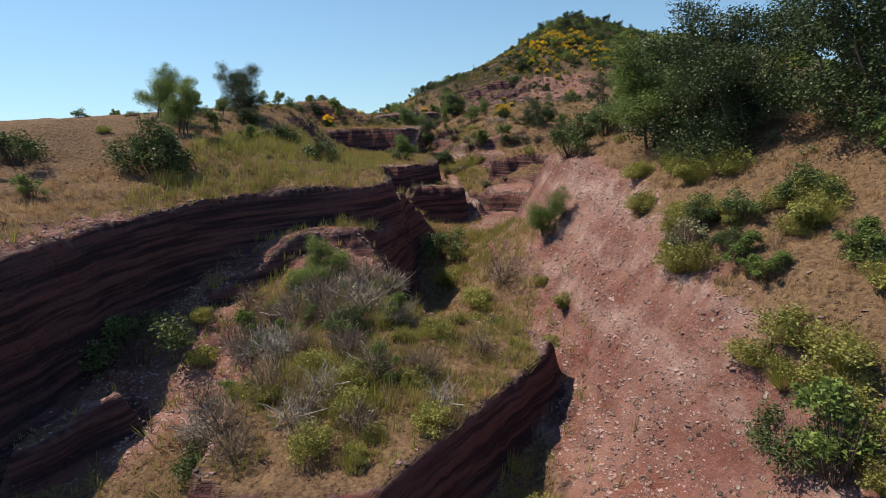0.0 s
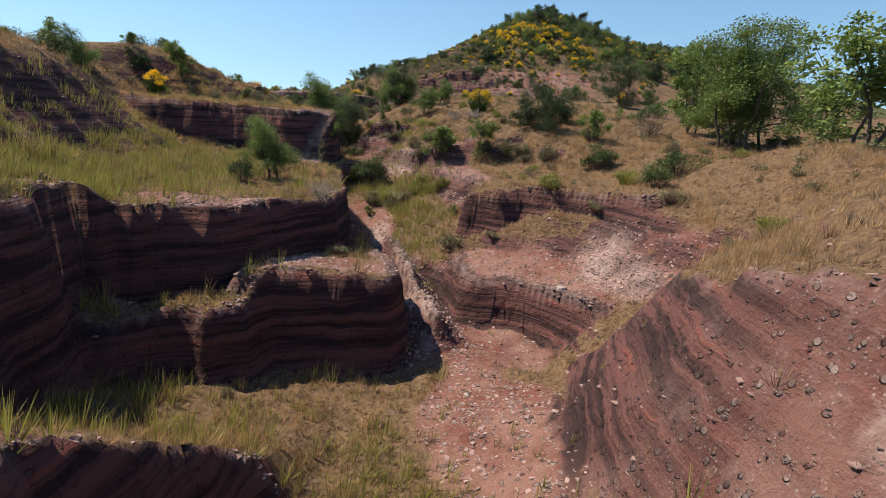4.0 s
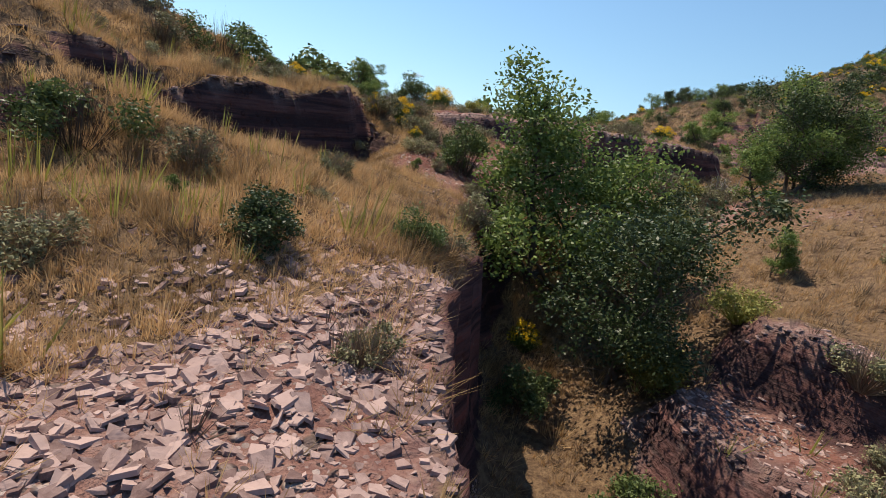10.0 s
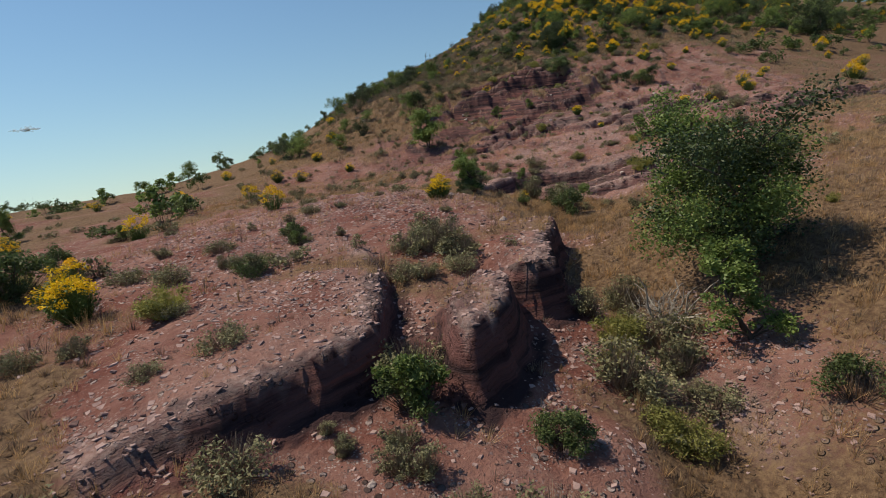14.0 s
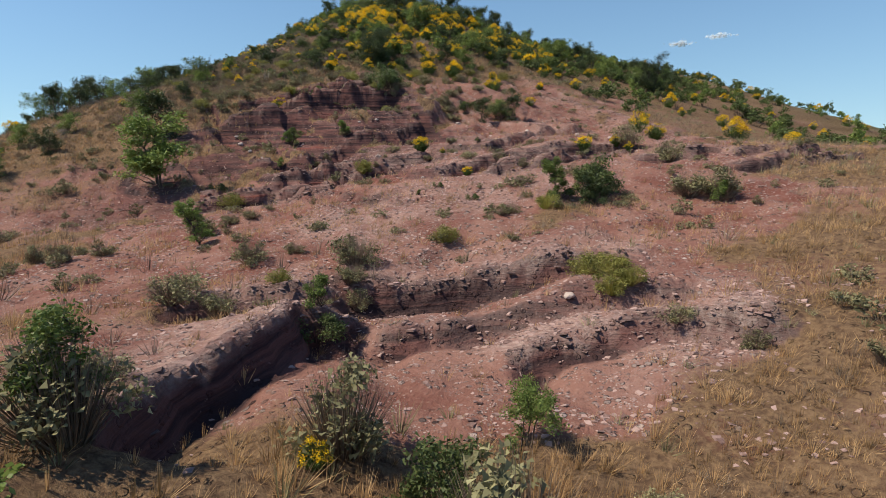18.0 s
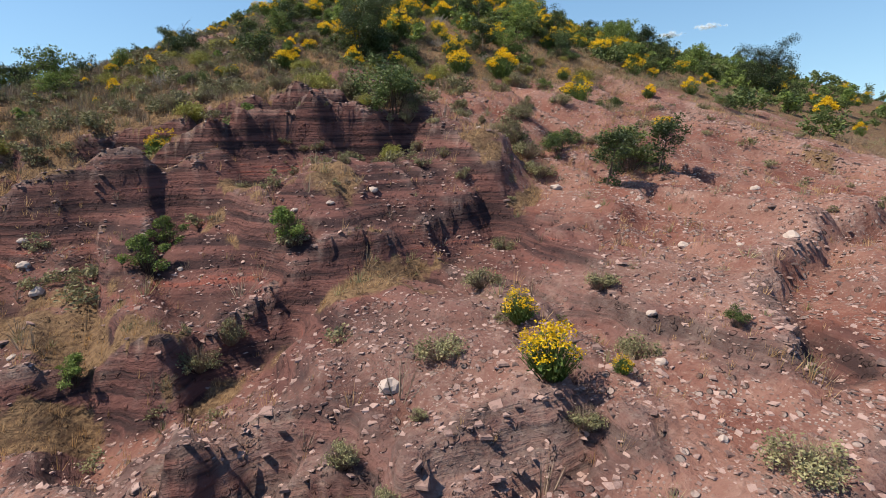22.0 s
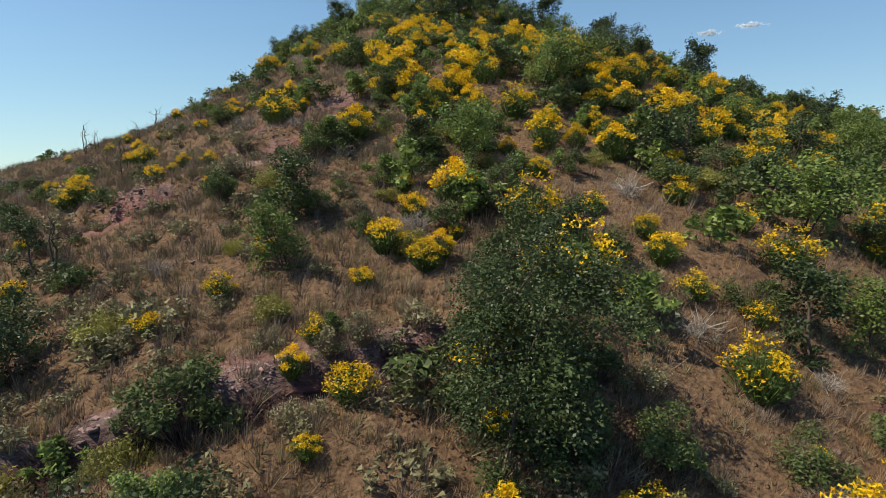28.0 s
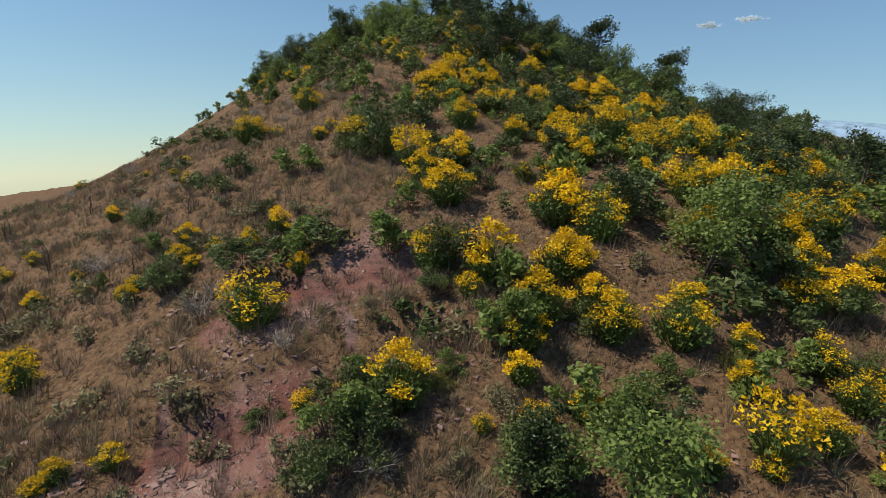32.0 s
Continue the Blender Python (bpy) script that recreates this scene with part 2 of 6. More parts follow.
SHRUB_LEAF = plant_material("shrub_leaf", (0.034, 0.056, 0.018), (0.17, 0.21, 0.07), 0.55, 0.25)
GREY_LEAF = plant_material("grey_leaf", (0.075, 0.075, 0.035), (0.37, 0.34, 0.185), 0.7, 0.2)
OLIVE_LEAF = plant_material("olive_leaf", (0.12, 0.125, 0.03), (0.40, 0.38, 0.11), 0.65, 0.3)
DRY_TWIG = plant_material("dry_twig", (0.09, 0.058, 0.042), (0.34, 0.26, 0.19), 0.8, 0.0)
BROOM_STEM = plant_material("broom_stem", (0.035, 0.065, 0.014), (0.13, 0.18, 0.045), 0.6, 0.1)
BROOM_FLOWER = plant_material("broom_flower", (0.62, 0.36, 0.005), (0.88, 0.62, 0.015), 0.6, 0.3)
BARK = plant_material("bark", (0.05, 0.035, 0.028), (0.13, 0.10, 0.08), 0.9, 0.0, 6.0)
DEAD_WOOD = plant_material("dead_wood", (0.20, 0.17, 0.14), (0.46, 0.41, 0.36), 0.85, 0.0, 6.0)

# ---- ground ----
# Cross sections of the land from far left to far right; each is y and twelve (x, z) knots:
# far left, left flat, brow, lip of the ravine, foot of its wall, bench, bed, bed, foot of the bank, bank top, right flat, far right.
SECTIONS = []


def section(y, *knots):
    SECTIONS.append((y, knots))


section(-60, (-70, -2), (-22, -1.5), (-15, -2.2), (-13, -3.0), (-12.5, -8.0), (-9.6, -9.0), (-4, -10), (1.5, -10), (6.6, -7), (9, -3.6), (15, -1), (80, 1))
section(2, (-70, -2), (-20, -1.5), (-14.5, -2.2), (-12.5, -2.9), (-12.1, -7.6), (-9.5, -8.2), (-4, -9.5), (1.5, -9.3), (5.6, -7.2), (8.3, -3.6), (14, -1.0), (80, 2))
section(11, (-70, -2), (-20, -1.3), (-13, -2.2), (-11.3, -2.8), (-10.9, -6.8), (-8.6, -7.3), (-5, -7.2), (1.5, -8.4), (3.6, -7.4), (7.0, -3.2), (12, -0.6), (80, 2))
section(16, (-70, -2), (-20, -0.8), (-12, -2.3), (-10.4, -2.8), (-10.1, -5.6), (-4.8, -5.8), (-2.8, -6.2), (-1.6, -8.8), (3.4, -6.3), (7.0, -2.3), (12, -0.2), (80, 2))
section(18.5, (-70, -2), (-19, -0.6), (-10, -2.2), (-8.3, -2.7), (-7.8, -4.4), (-4.3, -4.4), (-3.0, -5.8), (-1.5, -9.0), (3.8, -5.2), (6.6, -2.2), (12, 0), (80, 2))
section(21, (-70, 0.5), (-18, 0.5), (-7, -2.3), (-3.8, -2.8), (-3.5, -4.2), (-2.9, -5), (-2.3, -8.7), (-0.8, -8.9), (4, -4.9), (5.7, -2.2), (11, 0), (80, 2))
section(26, (-70, 0.5), (-17, 0.7), (-6, -2), (-3.7, -2.6), (-3.3, -3.7), (-2.5, -3.9), (-1.8, -7.9), (0.8, -7.6), (3.9, -5.4), (5.8, -2.1), (11, 0.2), (80, 2))
section(31, (-70, 0.5), (-16, 0.9), (-8.2, -1.9), (-5.6, -2.6), (-5.3, -6.3), (-1, -7), (-0.3, -7.4), (1.9, -7.2), (4.5, -6.4), (6.5, -3.4), (12, -0.6), (80, 2))
section(35, (-70, 0.5), (-16, 1), (-8, -2.2), (-5.4, -2.9), (-5.1, -6.4), (-0.6, -7.2), (0.5, -7.4), (2.4, -7.2), (6, -6.7), (9.2, -4.6), (14, -1.5), (80, 1.5))
section(36.8, (-70, 0.5), (-15.5, 1), (-7.6, -2.4), (-4.6, -3), (-4.2, -5.6), (-0.9, -6.6), (-0.1, -7.1), (1.9, -6.4), (5.8, -6), (9.3, -4.4), (14.2, -1.4), (80, 1.5))
section(39, (-70, 0.5), (-15, 1.1), (-4.4, -2.6), (-0.9, -3.3), (-0.7, -5), (-0.4, -5.8), (-0.1, -6.8), (1.9, -6.8), (5.6, -6.2), (9.4, -3.6), (14.5, -1.2), (80, 1.5))
section(42, (-70, 0.5), (-14, 1.2), (-3.2, -2.5), (-0.9, -3.5), (-0.6, -5.5), (-0.2, -6), (0.2, -6.7), (1.8, -6.5), (4, -5.5), (7.6, -3.6), (11, -2.5), (80, 1.5))
section(46, (-70, 0.5), (-14, 1.3), (-6, -2.6), (-1.3, -3.5), (-1.1, -5.4), (-0.6, -5.6), (-0.2, -5.9), (1.2, -5.6), (3, -5), (4.9, -3.8), (8.4, -2.2), (80, 1.5))
section(50, (-70, -2), (-14, -1.4), (-6, -2.9), (-2.6, -3.2), (-2.3, -4.2), (-1.9, -4.9), (-1.4, -5.3), (1.2, -5.0), (1.9, -4.5), (3.1, -3.6), (8.5, -1.6), (80, 1.5))
section(54, (-70, 0.5), (-13, 1.8), (-5, -0.6), (-2.4, -1), (-2.2, -3.9), (-1.9, -4.1), (-1.5, -4.6), (0.5, -4.2), (2.6, -3.8), (4.4, -2), (8.5, -0.8), (80, 1.5))
section(58, (-70, 0.5), (-12.5, 2.1), (-7.2, -0.3), (-3.6, -1.1), (-3.3, -3.5), (-2.5, -4), (-1.6, -4.1), (-0.7, -4), (0.5, -3.1), (3, -1.8), (7, -0.6), (80, 1.5))
section(62, (-70, 0.5), (-13, 1.8), (-7.2, -0.7), (-4.8, -1.3), (-4.4, -3.3), (-3.7, -3.9), (-2.9, -3.9), (-2.2, -3.5), (-1, -2.7), (1.6, -1.6), (7, 0.1), (80, 1.5))
section(67, (-70, -2), (-13, 0.6), (-10, 0.1), (-6.5, -0.8), (-5.0, -1.1), (-3.5, -1.6), (-2.4, -2.3), (-1.4, -2.3), (-0.3, -1.5), (2.5, -0.3), (8, 0.6), (80, 1.5))
section(72, (-70, -2.5), (-13, 0.2), (-9, -0.1), (-5.8, -0.3), (-4.0, -0.5), (-2.4, -0.8), (-1.2, -1.2), (-0.4, -1.2), (1, -0.5), (4, 0.3), (9, 1.0), (80, 1.5))
section(78, (-70, -3), (-13, 0.3), (-8, 0.6), (-3, 0.6), (-1.5, 0.3), (-0.6, -0.4), (0, -0.6), (1, -0.5), (2.5, 0), (5, 0.6), (10, 1.2), (80, 1.5))
section(84, (-70, -1.2), (-30, -0.8), (-13, 0.2), (-6, 0.8), (-2, 0.6), (0, 0), (2, -0.7), (5, -0.8), (7, -0.5), (12, 0.6), (22, 1.6), (80, 1))
section(89, (-70, -1.2), (-30, -0.8), (-13, 0), (-6, 0.3), (-1, 0.1), (2, 0), (3.5, -0.7), (5.5, -0.7), (8, 0.1), (13, 0.5), (22, 1.6), (80, 1))
section(94, (-70, -1.2), (-30, -0.8), (-13, -0.1), (-6, -0.2), (0, -0.1), (3, 0.1), (5, 0.3), (7.5, 0.5), (10, 0.8), (14, 1.4), (24, 2.4), (80, 1))
section(101, (-70, -1.2), (-30, -0.8), (-13, -0.4), (-5, -0.6), (0, -0.1), (4.4, 0.5), (7.7, 1.2), (10, 1.7), (13, 2.1), (17, 2.7), (25, 3.0), (62, 0.2))
section(106, (-70, -1.2), (-30, -0.8), (-13, -0.42), (-5, -0.5), (0, 0.3), (5.9, 1.4), (8.2, 2.1), (11, 2.6), (14, 2.9), (18, 3.6), (30, 4), (64, 1.2))
section(109.3, (-70, -1.2), (-30, -0.8), (-13, -0.2), (-5, 0.1), (2, 1.3), (7, 2.2), (9.5, 2.7), (11.3, 3.2), (14, 3.7), (18, 3.9), (30, 4.8), (64, 1.8))
section(112, (-70, -4), (-30, -2.5), (-13, 0.02), (-5, 0.6), (2, 2.3), (7, 3), (9.5, 3.7), (12, 5), (16, 5.3), (19.5, 5.2), (30, 5.6), (64, 2.5))
section(114.2, (-70, -4), (-30, -2.5), (-13, 0.0), (-5, 1.1), (2, 2.5), (7, 3.7), (9.5, 4.3), (12, 5.4), (16, 6.1), (19.8, 6.0), (30, 6.2), (62, 3.4))
section(115.4, (-70, -4), (-30, -2.5), (-13, 0.1), (-5, 1.6), (2, 3.1), (7, 5.2), (9.8, 6.2), (13, 6.8), (16, 6.6), (20, 6.5), (31, 6.6), (60, 4.2))
section(116, (-70, -4), (-30, -2.5), (-13, 0.28), (-5, 1.8), (2, 3.2), (7, 4.6), (10.2, 6), (13, 6.9), (16, 6.6), (20, 6.7), (31, 6.8), (60, 4.4))
section(120, (-70, -4), (-30, -2.5), (-13, 0.42), (-5, 2.7), (2, 5), (7, 6), (10.5, 7), (13.5, 7.6), (17, 7.7), (22, 7.9), (32, 8.2), (58, 6.2))
section(127, (-70, -4), (-30, -2.5), (-13, 1.16), (-5, 4.5), (2.5, 7.1), (7, 7.3), (11, 9.2), (15.3, 9.9), (18, 10.2), (25, 11.3), (31, 11.3), (58, 8.4))
section(133, (-70, -4), (-30, -2), (-13, 1.2), (-5, 5.1), (3, 7.8), (7.5, 9.2), (11, 10), (15, 11.2), (20, 12.2), (25.5, 13.26), (31, 13.9), (58, 10.6))
section(139, (-70, -4), (-30, -2), (-13, 1.8), (-5, 5.7), (3, 8), (8, 10.4), (12.5, 11.8), (16.5, 13.2), (20, 14.2), (25, 15.52), (32, 17), (58, 12.8))
section(146, (-70, -18), (-30, -6), (-13, 2.2), (-5, 5.8), (3, 8.9), (8, 10.9), (12, 12.1), (16, 14.2), (22, 16.4), (28, 17.72), (35, 18.5), (60, 14.7))
section(154, (-70, -18), (-30, -6), (-14, 2), (-6, 6.4), (3, 9.8), (9, 11.5), (15, 14.5), (19, 16.5), (24, 18.6), (30, 19.68), (38, 20.5), (62, 16.7))
section(164, (-70, -18), (-30, -6), (-16, 0.8), (-8, 5.2), (2, 10.3), (9, 12.3), (15, 14.3), (21, 17.3), (27, 20.5), (33, 23), (39, 25), (64, 19.4))
section(178, (-70, -18), (-30, -7), (-18, 0), (-10, 3.8), (0, 8.6), (10, 11.2), (18, 15.8), (26, 20.4), (33, 24.2), (40, 26.4), (46, 27), (70, 21.5))
section(196, (-70, -18), (-30, -8), (-18, 0), (-10, 4), (0, 8.4), (10, 9.8), (18, 14.2), (26, 19.8), (33, 24.6), (41, 28), (48, 28.9), (72, 23.5))
section(240, (-80, -44), (-40, -32), (-22, -22), (-10, -12), (0, -5), (10, 1), (20, 6), (28, 8), (35, 9), (43, 9), (52, 8), (100, 0))
section(340, (-90, -70), (-40, -60), (-22, -50), (-10, -40), (0, -30), (10, -20), (20, -12), (28, -8), (35, -8), (43, -8), (52, -8), (100, -8))


def loft(y):
    """The twelve knots of the cross section at each y, glided from station to station."""
    ys = np.array([s[0] for s in SECTIONS], float)
    ks = np.array([s[1] for s in SECTIONS], float)
    slopes = np.gradient(ks, ys, axis=0)
    slopes = 0.75 * slopes
    i = np.clip(np.searchsorted(ys, y) - 1, 0, len(ys) - 2)
    h = (ys[i + 1] - ys[i])[:, None, None]
    u = np.clip((y - ys[i]) / (ys[i + 1] - ys[i]), 0, 1)[:, None, None]
    return ((2 * u**3 - 3 * u**2 + 1) * ks[i] + (u**3 - 2 * u**2 + u) * h * slopes[i]
            + (3 * u**2 - 2 * u**3) * ks[i + 1] + (u**3 - u**2) * h * slopes[i + 1])


def spread(dense_lo, dense_hi, step, lo, hi, growth=1.09, most=160.0):
    """Grid lines: close together from dense_lo to dense_hi, ever wider towards lo and hi."""
    mid = list(np.arange(dense_lo, dense_hi + 1e-6, step))
    d = step
    up, down = [mid[-1]], [mid[0]]
    while up[-1] < hi:
        d = min(d * growth, most)
        up.append(up[-1] + d)
    d = step
    while down[-1] > lo:
        d = min(d * growth, most)
        down.append(down[-1] - d)
    return np.array(down[:0:-1] + mid + up[1:])


GX = spread(-12.0, 25.0, 0.14, -3200, 3200)
GY = spread(6.0, 130.0, 0.165, -1200, 4200, 1.075)
XX, YY = np.meshgrid(GX, GY)
wob = np.clip((YY + 10) / 20, 0, 1)
WX = XX + wob * (0.35 * fbm(XX * 0.35, YY * 0.35, 3) + 0.16 * fbm(XX * 1.7, YY * 1.7, 5))
WY = YY + 0.6 * fbm(XX * 0.3, YY * 0.3, 4) + 0.25 * fbm(XX * 1.3, YY * 1.3, 8)
KN = loft(np.clip(GY, -60, 340))
ZZ = np.empty_like(XX)
for r in range(len(GY)):
    ZZ[r] = np.interp(WX[r], KN[r, :, 0], KN[r, :, 1])
far_out = np.maximum(np.maximum(np.abs(XX) - 66, 0) / 90, np.maximum(YY - 260, 0) / 200)
ZZ = ZZ * np.exp(-far_out**2) - 12 * (1 - np.exp(-far_out**2))


# beyond the hill the land falls away to a wide valley, deepest to the left
reach = np.hypot(XX - 10, YY - 90)
bearing = np.degrees(np.arctan2(XX - 10, YY - 90))
fall = 0.035 + 0.20 * smooth(40, 0, bearing)
beyond = np.maximum(np.maximum(-XX - 66, XX - 84), YY - 212)
ZZ = ZZ - fall * np.maximum(reach - 110, 0) * smooth(0, 60, beyond)


def line_distance(points, wx, wy):
    """Distance of grid points from a polyline, the side they lie on (right is positive), and how far along it they are."""
    best, side, along = np.full(wx.shape, 1e9), np.zeros(wx.shape), np.zeros(wx.shape)
    total = 0.0
    for (x0, y0), (x1, y1) in zip(points[:-1], points[1:]):
        dx, dy = x1 - x0, y1 - y0
        length = math.hypot(dx, dy)
        t = np.clip(((wx - x0) * dx + (wy - y0) * dy) / length**2, 0, 1)
        ex, ey = wx - (x0 + t * dx), wy - (y0 + t * dy)
        d = np.hypot(ex, ey)
        near = d < best
        s = np.sign(ex * dy - ey * dx)
        best, side = np.where(near, d, best), np.where(near, s, side)
        along = np.where(near, total + t * length, along)
        total += length
    return best, side, along / total


PALE = np.zeros(XX.shape)


def scarp(points, drop, reach, sharp=0.25, rise=0.0, pale=0.0):
    """A ledge with its lip along the polyline: the ground right of it lies lower by drop, and comes back over reach metres."""
    xs, ys = [p[0] for p in points], [p[1] for p in points]
    room = 3 * reach + 5
    box = (slice(*np.searchsorted(GY, (min(ys) - room, max(ys) + room))), slice(*np.searchsorted(GX, (min(xs) - room, max(xs) + room))))
    d, side, along = line_distance(points, WX[box], WY[box])
    fade = smooth(0, 0.12, along) * smooth(1, 0.88, along)
    signed = d * side
    ZZ[box] -= fade * drop * smooth(-0.02, sharp, signed) * np.exp(-np.maximum(signed, 0)**2 / reach**2)
    ZZ[box] += fade * rise * np.exp(-(np.minimum(signed, 0) / reach)**2) * (signed < 0.05)
    if pale:
        PALE[box] = np.maximum(PALE[box], fade * pale * np.exp(-(np.minimum(signed, 0) / 1.3)**2) * (signed < 0.1))


def mound(x, y, rx, ry, height):
    global ZZ
    ZZ = ZZ + height * np.exp(-((WX - x) / rx)**2 - ((WY - y) / ry)**2)


def shelf(corners, level, tilt_x=0.0, tilt_y=0.0, pale=0.0):
    """A terrace or a hollow: inside the corners the ground lies at level, tilted about the first corner. Each corner's third
    number is how softly the edge that leads on from it falls off: small for a cliff, large where it runs out into the slope."""
    xs, ys = [c[0] for c in corners], [c[1] for c in corners]
    box = (slice(*np.searchsorted(GY, (min(ys) - 2, max(ys) + 2))), slice(*np.searchsorted(GX, (min(xs) - 2, max(xs) + 2))))
    wx, wy = WX[box], WY[box]
    inside, amount, lip = np.zeros(wx.shape, bool), np.ones(wx.shape), np.zeros(wx.shape)
    for (x0, y0, soft), (x1, y1, _) in zip(corners, corners[1:] + corners[:1]):
        dx, dy = x1 - x0, y1 - y0
        t = np.clip(((wx - x0) * dx + (wy - y0) * dy) / (dx * dx + dy * dy), 0, 1)
        d = np.hypot(wx - x0 - t * dx, wy - y0 - t * dy)
        amount = np.minimum(amount, smooth(0, soft, d))
        if soft < 0.5:
            lip = np.maximum(lip, np.exp(-(d / 0.9)**2))
        if y0 != y1:
            inside ^= ((y0 > wy) != (y1 > wy)) & (wx < x0 + (wy - y0) * dx / dy)
    amount = amount * inside
    plane = level + tilt_x * (wx - xs[0]) + tilt_y * (wy - ys[0])
    ZZ[box] += amount * (plane - ZZ[box])
    if pale:
        PALE[box] = np.maximum(PALE[box], pale * amount * lip)


# terraces and hollows along the ravine, from the first bend to the foot of the hill
C, S = 0.34, 2.0
# the grown island between the two beds, and the bare slab beside it
shelf([(-6.0, 5.4, C), (-3.7, 5.1, C), (-1.6, 5.3, C), (-0.4, 6.5, C), (1.2, 8.4, C), (3.3, 11.6, C), (-0.6, 14.5, 1.5), (-2.8, 16.5, 1.5), (-6.0, 15.0, 2.0), (-6.6, 10.0, 0.5)], -6.7, 0.0, 0.05)
shelf([(-10.2, 7.0, C), (-9.3, 7.8, C), (-8.5, 9.6, C), (-9.5, 10.9, C), (-9.6, 9.6, 0.5), (-11.0, 8.0, 0.5)], -6.7, 0.0, 0.06, 0.2)
# the hollow under the bank, the layered bank, the plateau of dry grass above it
shelf([(1.7, 41.6, 0.9), (1.8, 38.0, 0.9), (2.8, 34.5, 1.2), (5.5, 33.0, 1.0), (6.6, 35.2, C), (5.2, 37.4, C), (3.2, 37.9, C), (2.8, 40.8, 0.5)], -7.2)
shelf([(2.7, 40.6, C), (3.0, 38.2, C), (3.6, 37.5, C), (4.6, 37.3, C), (5.6, 36.5, C), (6.8, 35.0, 1.0), (9.2, 35.2, S), (9.0, 39.0, 1.2), (5.0, 41.8, 1.0), (3.2, 42.0, 0.6)], -5.8, 0.13, 0.08, 0.5)
shelf([(3.6, 42.5, C), (5.2, 41.8, C), (7.0, 41.4, C), (8.3, 39.9, C), (9.6, 38.9, C), (12.0, 38.2, S), (15.0, 44.0, 3.0), (9.0, 52.0, S), (4.2, 52.6, 0.6), (2.6, 52.0, 0.4), (1.9, 51.2, 0.3),
       (2.0, 50.0, C), (2.8, 50.3, C), (3.5, 49.7, C), (3.9, 47.7, C), (4.2, 46.0, C), (4.5, 45.0, C), (4.1, 43.8, C)], -3.75, 0.12, 0.01, 0.5)
# the grass terrace beside the slot, and the bench of scree under it
shelf([(-9.0, 33.2, C), (-4.6, 34.2, C), (-3.2, 34.7, C), (-2.4, 35.6, C), (-1.5, 37.1, C), (-0.6, 38.0, C), (-0.5, 41.8, C), (-0.8, 43.4, C), (-1.0, 44.9, C), (-1.5, 46.5, C), (-2.4, 49.1, C),
       (-2.5, 50.8, C), (-4.0, 51.5, S), (-12.0, 51.8, 4.0), (-13.0, 40.0, 4.0)], -2.95, -0.05, -0.012, 0.4)
shelf([(-6.0, 32.2, 0.6), (-3.4, 32.9, C), (-2.2, 33.4, C), (-1.6, 34.6, 0.1), (-2.4, 35.3, 0.1), (-3.2, 34.5, 0.1), (-6.0, 33.6, 0.1)], -5.4, 0.0, 0.1, 0.6)
shelf([(-3.0, 34.1, C), (-2.2, 34.1, C), (-0.8, 34.2, C), (0.1, 34.3, C), (1.1, 34.8, C), (1.45, 35.8, 0.4), (1.0, 39.5, 0.6), (0.2, 41.4, 0.4), (-0.3, 41.6, 0.1), (-0.5, 38.1, 0.1),
       (-1.4, 37.2, 0.1), (-2.4, 35.8, 0.1)], -4.55, -0.06, -0.1, 0.6)
# the pale rib of the stream bed
shelf([(0.6, 45.4, 0.5), (0.7, 43.0, 0.5), (1.2, 40.0, 0.45), (1.5, 37.6, 0.45), (2.0, 35.4, 0.5), (2.9, 35.4, 0.6), (2.3, 37.6, 0.6), (2.0, 40.0, 0.6), (1.9, 43.2, 0.6), (1.0, 45.6, 0.6)], -5.9, 0.0, 0.03, 0.0)
# the high plateau with its dark wall, the low ledge before it, the bank with the cavity
shelf([(-3.7, 50.3, C), (-3.4, 52.0, C), (-2.5, 53.5, C), (-2.1, 54.7, C), (-2.2, 55.7, C), (-2.7, 56.5, 0.3), (-3.5, 58.0, 0.6), (-5.5, 59.5, S), (-12.0, 58.0, 4.0), (-17.0, 54.0, 4.0),
       (-16.0, 51.2, C), (-11.0, 51.0, C), (-7.0, 50.5, C), (-4.6, 49.9, C)], -1.1, -0.045, 0.03, 0.7)
shelf([(-2.6, 50.8, C), (-1.3, 51.8, C), (0.2, 52.0, C), (0.5, 52.6, 0.3), (0.9, 54.0, 0.6), (0.8, 57.0, 0.8), (-0.8, 58.5, 0.8), (-2.3, 57.5, 0.3), (-2.2, 54.0, 0.15)], -3.65, 0.0, -0.06, 0.6)
shelf([(0.7, 55.3, C), (1.8, 54.6, C), (2.1, 53.5, C), (3.2, 53.0, C), (3.9, 52.8, C), (5.0, 52.2, 1.0), (7.5, 55.0, S), (5.0, 59.0, S), (1.2, 58.6, 1.2), (0.4, 57.0, 0.6)], -3.4, 0.28, 0.1, 0.3)
# steps in the bed above
shelf([(-1.8, 61.2, C), (-0.9, 59.9, C), (0.1, 59.1, C), (0.6, 58.4, C), (1.4, 57.4, 0.8), (4.0, 58.0, S), (3.0, 61.5, 1.0), (-0.4, 62.6, 0.5)], -2.8, 0.1, 0.0, 0.3)
shelf([(-0.9, 61.5, C), (-0.2, 61.6, C), (0.5, 61.0, C), (1.1, 60.4, C), (2.2, 59.5, 0.8), (5.0, 60.5, S), (2.5, 64.5, S), (-0.8, 64.0, 0.8)], -1.75, 0.05, 0.02, 0.6)
